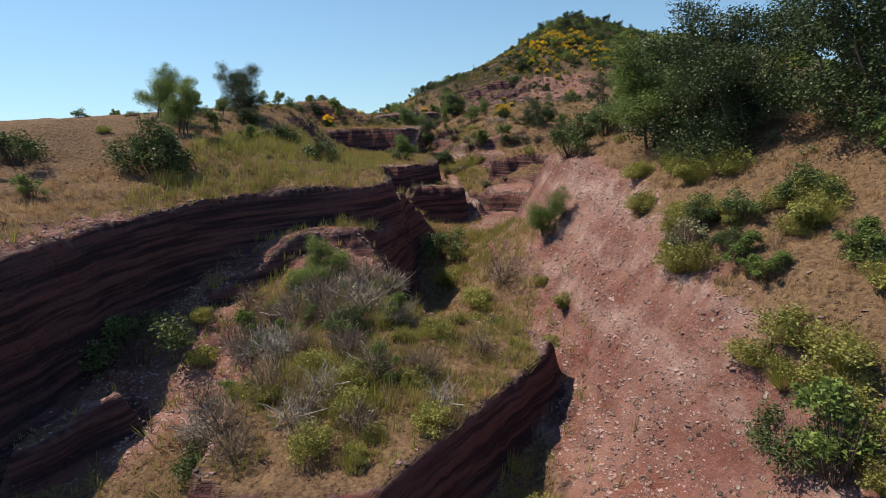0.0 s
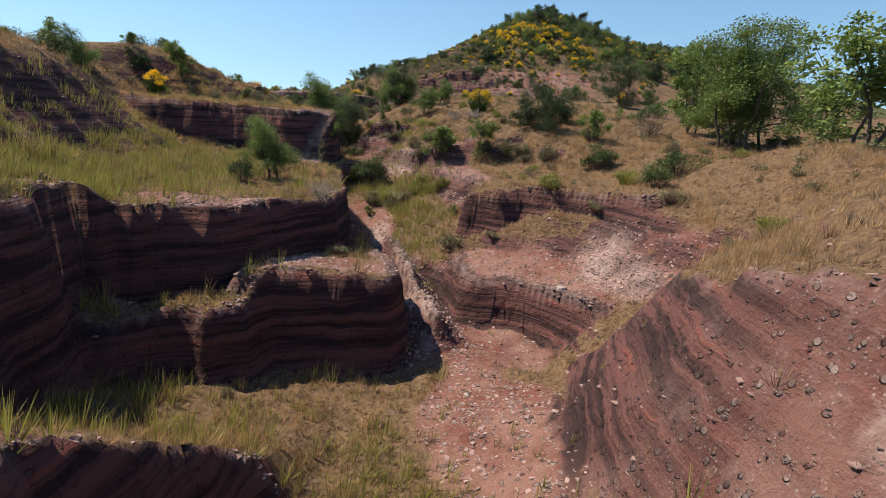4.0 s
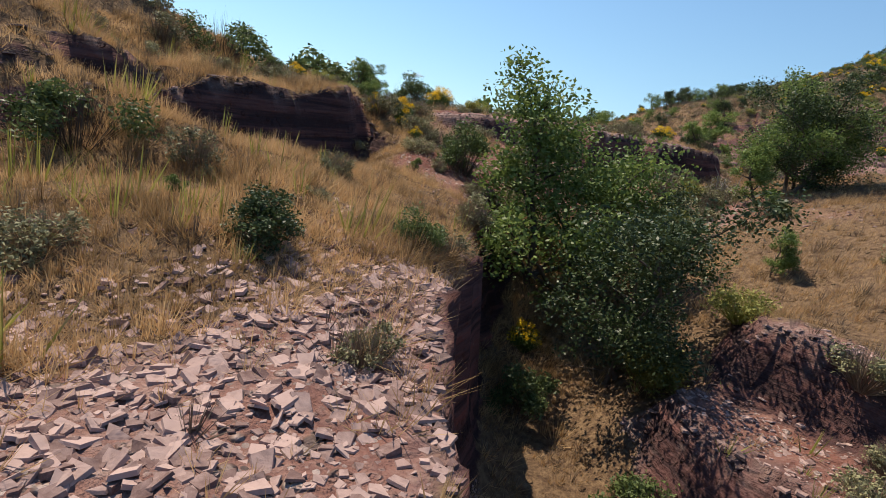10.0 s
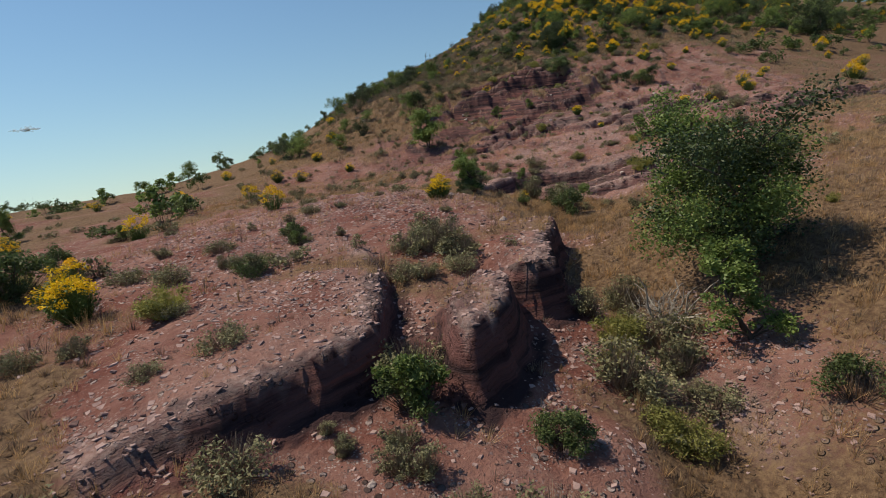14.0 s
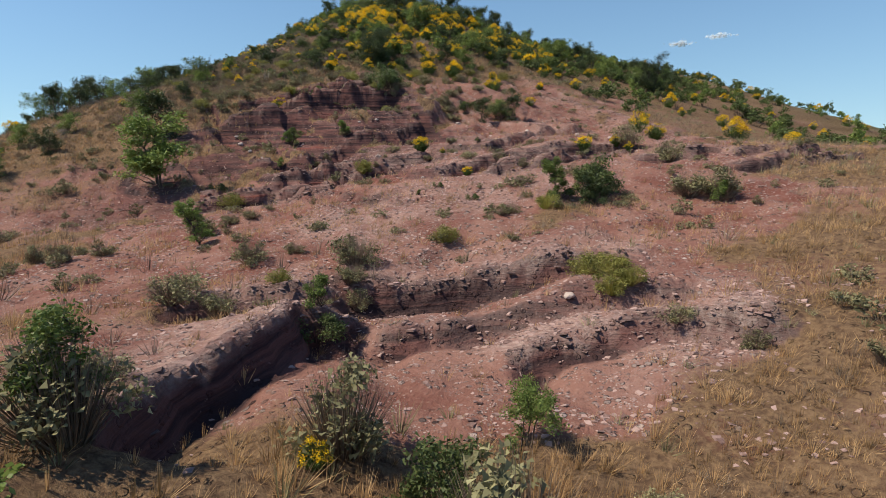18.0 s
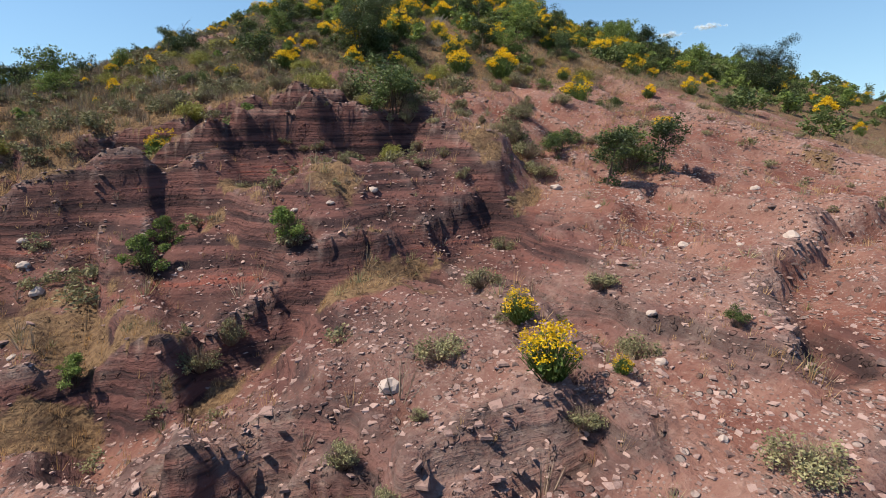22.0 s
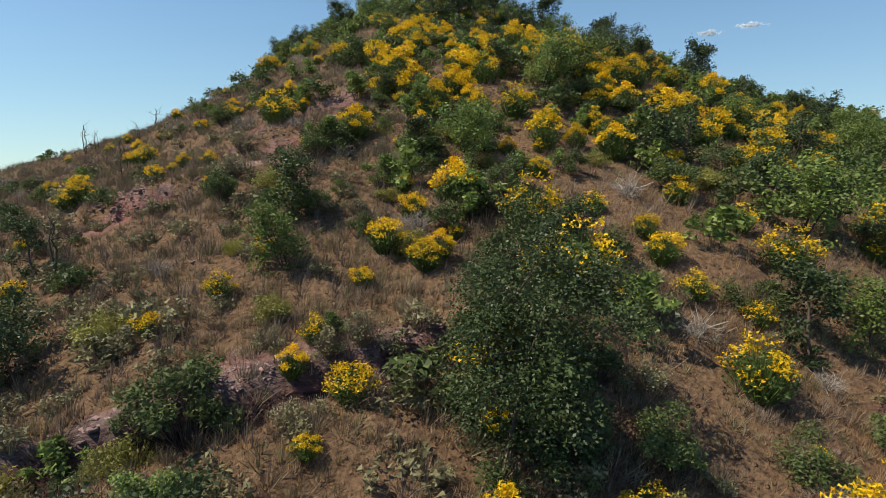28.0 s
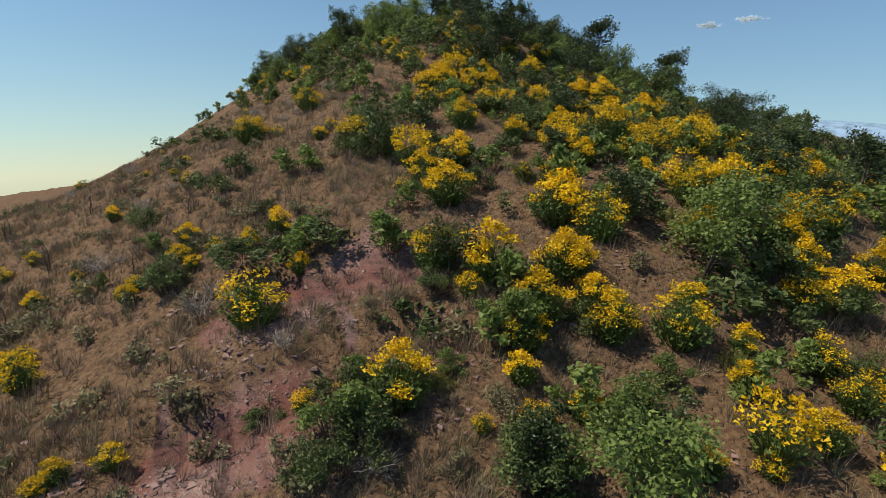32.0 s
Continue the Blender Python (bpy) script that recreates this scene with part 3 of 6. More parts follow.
# layered outcrop, long ledge and boulders at the head of the ravine
shelf([(-9.4, 58.0, 0.8), (-7.0, 58.4, 1.0), (-6.4, 60.5, 1.2), (-6.3, 63.6, 1.2), (-7.8, 65.4, 0.8), (-9.4, 65.6, 0.1), (-9.0, 62.0, 0.1)], -0.45, 0.0, -0.1)
shelf([(-9.6, 58.3, 0.3), (-8.6, 59.2, C), (-8.4, 61.0, C), (-8.3, 62.2, C), (-8.2, 63.4, C), (-8.8, 64.7, C), (-9.4, 65.6, C), (-10.6, 67.3, 0.5), (-13.5, 67.5, 3.0), (-14.5, 57.5, S)], 0.3, 0.0, 0.02, 0.8)
shelf([(-11.5, 66.8, 0.3), (-9.8, 69.4, C), (-8.7, 69.9, C), (-7.7, 70.2, C), (-7.0, 70.6, C), (-6.0, 71.7, C), (-5.5, 74.6, C), (-5.6, 77.0, 0.6), (-9.0, 79.0, 4.0), (-15.0, 73.0, 4.0)], 0.0, 0.05, 0.04, 0.9)
shelf([(-5.1, 71.0, C), (-4.5, 70.7, C), (-3.6, 71.1, C), (-3.1, 72.2, C), (-2.9, 73.4, 0.4), (-4.2, 74.4, 0.8), (-5.2, 72.8, 0.6)], 0.5, 0.0, -0.02, 1.0)
shelf([(-3.1, 73.2, C), (-1.8, 73.4, C), (-1.2, 75.2, C), (-0.6, 76.4, C), (-0.1, 78.2, 0.4), (-1.2, 79.0, 1.0), (-3.4, 77.0, 1.2), (-3.6, 74.4, 0.5)], 0.5, -0.05, 0.0, 0.9)

# ledges: lip lines with the drop on their right side as one walks along them
scarp([(-0.8, 85.8), (0.2, 87.4), (1.9, 89.5), (3.6, 90.4)], 0.75, 1.2, 0.42, 0.12, 0.9)
scarp([(3.2, 91.6), (5.2, 91.0), (7.2, 90.3), (9.0, 89.6), (9.6, 88.2)], 0.55, 1.0, 0.42, 0.1, 0.6)
scarp([(3.0, 89.6), (5.0, 89.2), (7.5, 88.5), (9.5, 87.0)], 0.4, 0.8, 0.42, 0.05, 0.3)
scarp([(4.5, 87.2), (6.0, 87.6), (8.0, 86.6), (9.3, 84.6)], 0.4, 1.0, 0.42, 0.1, 0.8)
scarp([(10, 126.9), (14, 126.6), (17, 126.4), (19.5, 125.9)], 0.5, 0.8, 0.42, 0.1, 0.5)
scarp([(15.6, 139.6), (17.4, 138.8), (19.5, 139.2), (22.0, 138.6)], 0.8, 1.2, 0.42, 0.1, 0.5)
scarp([(17, 143.6), (19.4, 142.2), (22.5, 142.0), (25, 141.6)], 0.6, 1.0, 0.42, 0.1, 0.6)
scarp([(11, 137.8), (14.2, 136.6), (16, 136.0)], 0.5, 0.9, 0.42, 0.1, 0.4)
scarp([(4.5, 109.2), (7.5, 108.2), (10, 109.2), (13.2, 109.0), (16, 110.4), (18, 112.4)], 0.6, 1.6, 0.9, 0.3)
scarp([(6, 118.8), (9.4, 118.0), (11.8, 117.8), (13.0, 117.2), (14.6, 116.9), (15.6, 116.2)], 1.1, 1.0, 0.4, 0.2, 0.4)
scarp([(7.4, 116.2), (9.4, 116.1), (11.5, 115.8), (13.3, 115.3), (14.6, 114.6), (16.2, 114.4)], 1.1, 1.5, 0.4, 0.2, 0.5)
scarp([(2, 106.2), (6, 104.6), (9, 105.2)], 0.3, 1.2, 0.42, 0.2)
scarp([(14, 101.6), (17, 103.6), (20, 104.4), (24, 104.0)], 0.5, 1.0, 0.42, 0.15, 0.4)
scarp([(-9.5, 14.5), (-8.0, 16.5), (-6, 18.3), (-4.4, 18.6), (-3.0, 17.6)], 0.5, 1.2, 0.42, 0.1)
for k in range(26):
    # short ledges along the slope of the red hill
    x, y = 1.0 + 26.0 * ((k * 0.618) % 1.0), 91.0 + 16.5 * ((k * 0.382 + 0.1 * math.sin(k)) % 1.0)
    half, sag = 1.2 + 1.6 * ((k * 0.27) % 1.0), 0.5 * math.sin(k * 2.3)
    rise = 0.18 * math.sin(k * 1.7)
    scarp([(x - half, y - half * rise), (x - 0.3 * half, y + sag), (x + 0.5 * half, y + 0.8 * sag), (x + half, y + half * rise)],
          0.24 + 0.3 * ((k * 0.71) % 1.0), 0.7, 0.3, 0.1, 0.45)
mound(-3.5, 13.5, 2.6, 3.0, 0.9)

# roughness, gullies down the red cliff, and beds that stand out as small steps
hill = smooth(84, 100, YY) * smooth(-8, 3, XX) * smooth(40, 26, XX)
upper = hill * smooth(118, 128, YY)
front = hill * (1 - 0.75 * smooth(116, 124, YY))
rills = np.abs(fbm(XX * 0.55 + 0.2 * fbm(XX, YY * 0.2, 9), YY * 0.11, 21, 3))
ZZ = ZZ - 0.6 * front * smooth(100, 108, YY) * np.maximum(0.3 - rills, 0) / 0.3
close = np.exp(-(np.maximum(np.abs(XX) - 60, 0) / 120)**2)
ZZ = ZZ + close * (0.16 * fbm(XX * 0.9, YY * 0.9, 31) + 0.05 * fbm(XX * 3.1, YY * 3.1, 33, 3))
ZZ = ZZ + 0.9 * smooth(60, 120, np.maximum(np.abs(XX), YY - 100)) * fbm(XX * 0.05, YY * 0.05, 35)
early = smooth(64, 56, YY) * smooth(-14, -9, XX) * smooth(14, 10, XX)
amount = np.clip(front * (0.95 - 0.45 * smooth(105, 108, YY)) + 0.3 * upper + 0.42 * early, 0, 1) * smooth(-0.45, 0.15, fbm(XX * 0.2, YY * 0.2, 43))
for height, sway, share in ((0.6, 0.35, 0.45), (0.2, 0.12, 0.75)):
    beds = ZZ - 0.07 * (XX - 10) + sway * fbm(XX * 0.12 / sway * 0.35, YY * 0.12 / sway * 0.35, 41)
    beds = (beds + 0.25 * height * np.sin(beds * 2.1 / height)) / height
    whole = np.floor(beds)
    step = whole + smooth(0.62, 0.93, beds - whole)
    ZZ = ZZ + share * amount * height * (step - beds)
gy, gx = np.gradient(ZZ, GY, GX)
ZZ = ZZ + smooth(0.6, 1.6, np.hypot(gx, gy)) * close * 0.13 * fbm(XX * 2.2, YY * 2.2, 47, 3)
# brows: where level ground breaks off
low = ZZ.copy()
for _ in range(4):
    low[1:-1, 1:-1] = (low[:-2, 1:-1] + low[2:, 1:-1] + low[1:-1, :-2] + low[1:-1, 2:] + 2 * low[1:-1, 1:-1]) / 6
brow = np.clip((ZZ - low - 0.035) / 0.09, 0, 1) * (np.abs(XX - 6) < 34) * (YY > 4) * (YY < 150)

gy, gx = np.gradient(ZZ, GY, GX)
SLOPE = np.hypot(gx, gy)


def zone(x, y, rx, ry, soft=0.35):
    d = np.hypot((WX - x) / rx, (WY - y) / ry) + 0.25 * fbm(XX * 0.9, YY * 0.9, 51)
    return smooth(1 + soft, 1 - soft, d)


steep = smooth(0.7, 1.2, SLOPE) * smooth(400, 150, np.hypot(XX, YY - 80))
steep = np.maximum(steep, 0.75 * front * smooth(-0.05, 0.25, fbm(XX * 0.3, YY * 0.3, 53)) * smooth(102, 107, YY))
# the dark cliff under the upper hill, and the wooded side of the first bank
cliff = smooth(1.0, 4.0, WX) * smooth(17.6, 16.8, WX) * smooth(107.2, 108.6, WY + 0.9 * fbm(XX * 0.4, YY * 0.1, 57)) * smooth(115.6, 115.0, WY)
steep = np.maximum(steep, cliff * (0.45 + 0.55 * smooth(-0.3, 0.2, fbm(XX * 0.5, YY * 0.25, 59))))
grown = zone(8.3, 7.5, 1.7, 10.0)
steep = steep * (1 - grown)
# the red bank of the first bend and the fan of red scree beside the cliff
steep = steep * (1 - 0.8 * smooth(30, 25, YY) * smooth(2.5, 3.5, XX) * smooth(9.5, 8.5, XX))
steep = steep * (1 - 0.8 * smooth(15.4, 17.0, WX) * smooth(98, 104, WY) * smooth(122, 118, WY))
hollow = fbm(XX * 0.5, YY * 0.5, 65)
for _ in range(2):
    steep[1:-1, 1:-1] = np.max([steep[1:-1, 1:-1], steep[:-2, 1:-1], steep[2:, 1:-1], steep[1:-1, :-2], steep[1:-1, 2:]], axis=0)
patchy = fbm(XX * 0.28, YY * 0.28, 61)
cover = 0.80 + 0.5 * patchy
cover = cover - 0.2 * smooth(64, 72, YY) - 0.55 * front + 0.75 * front * smooth(0.15, 0.4, hollow) + 0.42 * smooth(118, 124, YY) - 0.15 * smooth(66, 80, YY) * smooth(2, -4, XX)
for x, y, rx, ry in ((-9, 12, 3, 4), (-6.5, 17.5, 2.5, 1.6), (-3.4, 17.6, 1.0, 1.6), (4.8, 13, 1.3, 9), (5.3, 20, 1.2, 4), (3.2, 10.5, 0.9, 4.5),
                     (-2.8, 24.5, 1.0, 2.5), (3.0, 31.0, 1.6, 3.0), (-3.7, 53.5, 1.0, 5.0), (16.5, 97.5, 7, 5), (20, 104, 8, 6), (4.0, 38.0, 3.2, 3.6), (8.4, 37.4, 1.8, 2.6), (-2.4, 35.8, 3.4, 1.0), (1.6, 40.0, 1.2, 5.0), (4.6, 46.6, 1.0, 2.8), (-0.4, 46.0, 0.8, 3.0), (1.8, 54.6, 1.1, 2.4), (4.2, 53.0, 1.4, 1.6), (0.2, 60.0, 1.6, 2.2),
                     (0.6, 44, 0.7, 5), (4.0, 48.5, 1.4, 3.0), (-4.4, 49.8, 1.8, 1.6), (-2.7, 50.5, 0.8, 2.2), (0.2, 55.5, 1.2, 4),
                     (2.0, 54.5, 2.2, 3.2), (-6.3, 62.5, 1.3, 4.2), (-4.6, 69.0, 1.8, 2.6), (-7.6, 72.4, 2.6, 2.4), (-2.4, 73.6, 1.4, 2.0),
                     (17.5, 137.6, 2.4, 1.2), (20.5, 141.2, 3.0, 1.1), (12.8, 136.6, 1.5, 0.8), (14, 126.6, 3.6, 0.6), (-9, 84, 5, 7), (5.5, 88.5, 4.5, 3.4), (12.5, 90, 4, 2), (7, 98, 7, 6)):
    cover = cover - 1.1 * zone(x, y, rx, ry)
for x, y, rx, ry in ((-2.0, 13.0, 3.0, 3.4), (1.5, 25.5, 1.9, 5.5), (2.2, 44.5, 1.3, 4.5), (7.0, 45.5, 4.5, 4.5), (-4.5, 42.5, 4.0, 6.5), (-7.0, 56.5, 4.0, 5.5), (-6.5, 61.0, 1.6, 3.0),
                     (-5.5, 14.0, 3.4, 2.6), (11.0, 91.5, 3.2, 1.6), (2.6, 82.5, 2.6, 3.2)):
    cover = cover + 0.6 * zone(x, y, rx, ry)
for x, y, rx, ry in ((15.4, 120.9, 1.6, 0.9), (21.3, 113.5, 1.6, 0.9), (16.3, 112.7, 1.6, 0.9), (15.2, 113.6, 1.6, 0.9), (12.8, 115.3, 1.6, 0.9)):
    cover = cover - 1.3 * zone(x, y, rx, ry)
cover = cover + 0.45 * smooth(113, 117, YY) * smooth(124, 119, YY) * smooth(20, 14, XX)
cover = np.maximum(np.clip(cover, 0, 1) * (1 - smooth(0.8, 1.3, SLOPE)), 0.85 * grown)
for x, y, rx, ry, v in ((5.6, 20, 0.8, 3, 0.4), (-3.9, 53.0, 1.2, 5.0, 0.45), (0.6, 44.8, 0.35, 1.4, 1.0), (1.5, 40.5, 0.35, 3.4, 1.0), (2.1, 37.0, 0.35, 2.0, 1.0), (8.0, 37.2, 0.8, 2.2, 1.0), (1.6, 54.5, 0.7, 2.2, 0.9), (-2.0, 59.2, 0.45, 3.0, 0.9),
                        (-0.8, 70.0, 0.6, 2.0, 0.9), (5.5, 96, 1.6, 2.6, 0.6), (10.0, 96.5, 4, 3, 0.45), (8.5, 85.0, 2.4, 2.4, 0.5), (13, 104.5, 4, 2.5, 0.35), (2.0, 12, 0.5, 5, 0.8)):
    PALE = np.maximum(PALE, v * zone(x, y, rx, ry))
bank = smooth(30, 25, YY) * smooth(2.5, 3.5, XX) * smooth(9.5, 8.5, XX)
for z0, w, v in ((-3.0, 0.55, 1.0), (-4.5, 0.3, 0.75), (-5.9, 0.3, 0.7)):
    PALE = np.maximum(PALE, v * bank * np.exp(-((ZZ - z0 + 0.35 * fbm(XX * 0.5, YY * 0.5, 67)) / w)**2))
PALE = np.maximum(PALE, 0.6 * brow)
PALE = np.clip(PALE * (0.6 + 0.6 * fbm(XX * 2.3, YY * 2.3, 63)), 0, 1) * (1 - smooth(1.3, 2.0, SLOPE))
distant = smooth(55, 110, np.abs(XX - 10)) * smooth(-10, 30, np.abs(XX - 10)) + smooth(215, 260, YY)

ny, nx = XX.shape
index = np.arange(ny * nx).reshape(ny, nx)
quads = np.stack([index[:-1, :-1], index[:-1, 1:], index[1:, 1:], index[1:, :-1]], -1).reshape(-1, 4)
ground = new("ground", mesh_from("ground", np.stack([XX, YY, ZZ], -1).reshape(-1, 3), quads, GROUND, True))
tagged(ground, "red eroded mudstone hillside and ravine with dry grass", "ground", kind="structure")
for name, values in (("steep", steep), ("cover", cover), ("pale", PALE), ("far", np.clip(distant, 0, 1))):
    layer = ground.data.attributes.new(name, "FLOAT", "POINT")
    layer.data.foreach_set("value", values.astype(np.float32).ravel())


def sample(grid, x, y):
    """A grid's value at places x, y."""
    x, y = np.asarray(x, float), np.asarray(y, float)
    i, j = np.clip(np.searchsorted(GX, x) - 1, 0, nx - 2), np.clip(np.searchsorted(GY, y) - 1, 0, ny - 2)
    u, v = (x - GX[i]) / (GX[i + 1] - GX[i]), (y - GY[j]) / (GY[j + 1] - GY[j])
    return (grid[j, i] * (1 - u) + grid[j, i + 1] * u) * (1 - v) + (grid[j + 1, i] * (1 - u) + grid[j + 1, i + 1] * u) * v


def ground_at(x, y):
    return float(sample(ZZ, x, y))


# ---- plant shapes ----
rng = np.random.default_rng(7)


def blades(base, tip, width):
    """One thin triangle from each base point to its tip."""
    n = len(base)
    way = tip - base
    side = np.cross(way, rng.normal(size=(n, 3)))
    side /= np.linalg.norm(side, axis=1, keepdims=True) + 1e-9
    w = np.broadcast_to(np.asarray(width, float).reshape(-1, 1), (n, 1)) * 0.5
    return np.stack([base - side * w, base + side * w, tip], 1).reshape(-1, 3), np.arange(3 * n).reshape(n, 3)


def leaves(centre, size, broad=False):
    """One small pointed leaf of two triangles round each centre, turned at random."""
    n = len(centre)
    a = rng.normal(size=(n, 3))
    a[:, 2] = a[:, 2] * 0.6
    a /= np.linalg.norm(a, axis=1, keepdims=True)
    b = np.cross(a, rng.normal(size=(n, 3)))
    b /= np.linalg.norm(b, axis=1, keepdims=True)
    s = np.asarray(size, float).reshape(-1, 1) * np.ones((n, 1))
    if not broad:
        v = np.stack([centre - a * s + b * s * 0.6, centre - a * s - b * s * 0.6, centre + a * s], 1).reshape(-1, 3)
        return v, np.arange(3 * n).reshape(n, 3)
    v = np.stack([centre - a * s, centre + b * s * 0.55, centre + a * s, centre - b * s * 0.55], 1).reshape(-1, 3)
    return v, np.arange(4 * n).reshape(n, 4)


def tube(points, radii, sides=6):
    points, radii = np.asarray(points, float), np.asarray(radii, float)
    n = len(points)
    way = np.gradient(points, axis=0)
    way /= np.linalg.norm(way, axis=1, keepdims=True) + 1e-9
    a = np.cross(way, (0.31, 0.87, 0.23))
    a /= np.linalg.norm(a, axis=1, keepdims=True)
    b = np.cross(way, a)
    ang = np.linspace(0, 2 * math.pi, sides, endpoint=False)
    v = points[:, None] + radii[:, None, None] * (np.cos(ang)[None, :, None] * a[:, None] + np.sin(ang)[None, :, None] * b[:, None])
    k = np.arange(n * sides).reshape(n, sides)
    f = np.stack([k[:-1], np.roll(k[:-1], -1, 1), np.roll(k[1:], -1, 1), k[1:]], -1).reshape(-1, 4)
    return v.reshape(-1, 3), f


def joined(pieces):
    verts, faces, off = [], [], 0
    for v, f in pieces:
        verts.append(v)
        faces.append(f + off)
        off += len(v)
    return np.concatenate(verts), np.concatenate(faces)


def crooked(start, end, bend, steps=6):
    t = np.linspace(0, 1, steps)[:, None]
    p = np.asarray(start, float) * (1 - t) + np.asarray(end, float) * t
    wave = np.cumsum(rng.normal(size=(steps, 3)) * bend, axis=0)
    wave -= wave[:1]
    return p + wave * np.sin(t * math.pi * 0.5)


def in_ball(n, centre, radii, hollow=0.35):
    d = rng.normal(size=(n, 3))
    d /= np.linalg.norm(d, axis=1, keepdims=True)
    r = (hollow + (1 - hollow) * rng.random((n, 1))) ** 0.7
    return np.asarray(centre) + d * r * np.asarray(radii)


def tree(name, height, crown_r, leaf_count, leaf_size, leaf_material, trunks=1, low=0.28, flat=0.75, label="", clumps=15, category="tree", bark=BARK):
    """Trunk and limbs, and a crown of leaf clumps at the limbs' ends, with gaps."""
    top = new(name)
    wood, ends = [], []
    for k in range(trunks):
        lean = rng.normal(size=2) * 0.12 * height
        foot = np.array([*(rng.normal(size=2) * 0.06 * (trunks > 1)), -0.25])
        peak = np.array([lean[0], lean[1], height * 0.78])
        stem = crooked(foot, peak, 0.035 * height, 8)
        r0 = 0.028 * height / math.sqrt(trunks)
        wood.append(tube(stem, np.linspace(r0, r0 * 0.25, 8), 6))
        for _ in range(clumps // trunks):
            s = rng.uniform(low + 0.05, 0.98)
            at = stem[int(s * 7)]
            ang = rng.uniform(0, 2 * math.pi)
            reach = crown_r * rng.uniform(0.35, 0.95) * (1.1 - 0.45 * abs(s - 0.55))
            rise = height * rng.uniform(0.02, 0.22)
            end = at + np.array([math.cos(ang) * reach, math.sin(ang) * reach, rise])
            limb = crooked(at, end, 0.05 * reach, 6)
            wood.append(tube(limb, np.linspace(r0 * 0.42, r0 * 0.08, 6), 4))
            ends.append((end, rng.uniform(0.26, 0.46) * crown_r))
            for _ in range(2):
                twig_end = limb[3] + rng.uniform(-1, 1, 3) * 0.42 * crown_r + (0, 0, 0.07 * height)
                wood.append(tube(crooked(limb[3], twig_end, 0.03 * reach, 4), np.linspace(r0 * 0.18, r0 * 0.05, 4), 3))
                ends.append((twig_end, rng.uniform(0.15, 0.32) * crown_r))
        ends.append((stem[-1], 0.4 * crown_r))
        ends.append((stem[-2], 0.4 * crown_r))
    part("trunk", mesh_from("trunk", *joined(wood), bark, True), top)
    if leaf_count:
        weights = np.array([r**2 for _, r in ends])
        each = np.maximum((leaf_count * weights / weights.sum()).astype(int), 8)
        pts = np.concatenate([in_ball(n, c, (1.25 * r, 1.25 * r, 1.1 * r * flat), 0.02) for (c, r), n in zip(ends, each)])
        pts = pts[pts[:, 2] > 0.6 * low * height * rng.uniform(0.6, 1.4, len(pts))]
        part("crown", mesh_from("crown", *leaves(pts, leaf_size * rng.uniform(0.6, 1.25, len(pts)), True), leaf_material), top)
    tagged(top, label, category)
    return top


def bush(name, radius, height, leaf_count, leaf_size, leaf_material, label, twig_count=120, clumps=12, stem_material=BARK, ragged=0.5):
    """A shrub: a fan of stems and uneven clumps of leaves down to the ground."""
    top = new(name)
    n = twig_count
    ang, out = rng.uniform(0, 2 * math.pi, n), rng.random(n) ** 0.6
    tips = np.stack([np.cos(ang) * out * radius, np.sin(ang) * out * radius, height * (1.02 - 0.55 * out**2) * rng.uniform(0.7, 1.08, n)], 1)
    base = np.stack([np.cos(ang) * 0.15 * radius, np.sin(ang) * 0.15 * radius, np.full(n, -0.08)], 1)
    part("stem_fan", mesh_from("stem_fan", *blades(base, tips, 0.012), stem_material), top)
    pieces = []
    for k in range(clumps):
        a, o = rng.uniform(0, 2 * math.pi), rng.random() ** 0.5 * 0.78
        z = height * (0.74 - 0.45 * o**2) * rng.uniform(0.3, 1.12)
        size = radius * rng.uniform(0.24, 0.24 + 0.35 * ragged)
        pieces.append(in_ball(leaf_count // clumps, (math.cos(a) * o * radius, math.sin(a) * o * radius, z), (size, size, size * 0.8), 0.05))
    pts = np.concatenate(pieces)
    pts = pts[pts[:, 2] > 0.01]
    part("foliage", mesh_from("foliage", *leaves(pts, leaf_size * rng.uniform(0.6, 1.3, len(pts))), leaf_material), top)
    tagged(top, label, "shrub")
    return top


def broom(label, bloom):
    """A broom bush: upright green switches, yellow flowers massed on the crown."""
    top = new("broom_bush")
    n = 420
    ang, out = rng.uniform(0, 2 * math.pi, n), rng.random(n) ** 0.55
    tips = np.stack([np.cos(ang) * out * 0.62, np.sin(ang) * out * 0.62, (1.0 - 0.5 * out**2) * rng.uniform(0.75, 1.05, n)], 1)
    base = np.stack([np.cos(ang) * out * 0.14, np.sin(ang) * out * 0.14, np.full(n, -0.08)], 1)
    part("stem_fan", mesh_from("stem_fan", *blades(base, tips, 0.022), BROOM_STEM), top)
    low = in_ball(500, (0, 0, 0.42), (0.55, 0.55, 0.4), 0.3)
    part("foliage", mesh_from("foliage", *leaves(low[low[:, 2] > 0.02], 0.04), BROOM_STEM), top)
    heads = []
    for k in range(16):
        a, o = rng.uniform(0, 2 * math.pi), rng.random() ** 0.6
        c = np.array([math.cos(a) * o * 0.52, math.sin(a) * o * 0.52, 0.96 - 0.5 * o**2 + rng.normal() * 0.05])
        heads.append(in_ball(int(bloom / 16), c, (0.2, 0.2, 0.1), 0.2))
    pts = np.concatenate(heads)
    part("blossom", mesh_from("blossom", *leaves(pts, 0.028 * rng.uniform(0.7, 1.4, len(pts))), BROOM_FLOWER), top, "bright yellow flowers")
    tagged(top, label, "broom", "flowering broom on the slopes")
    return top


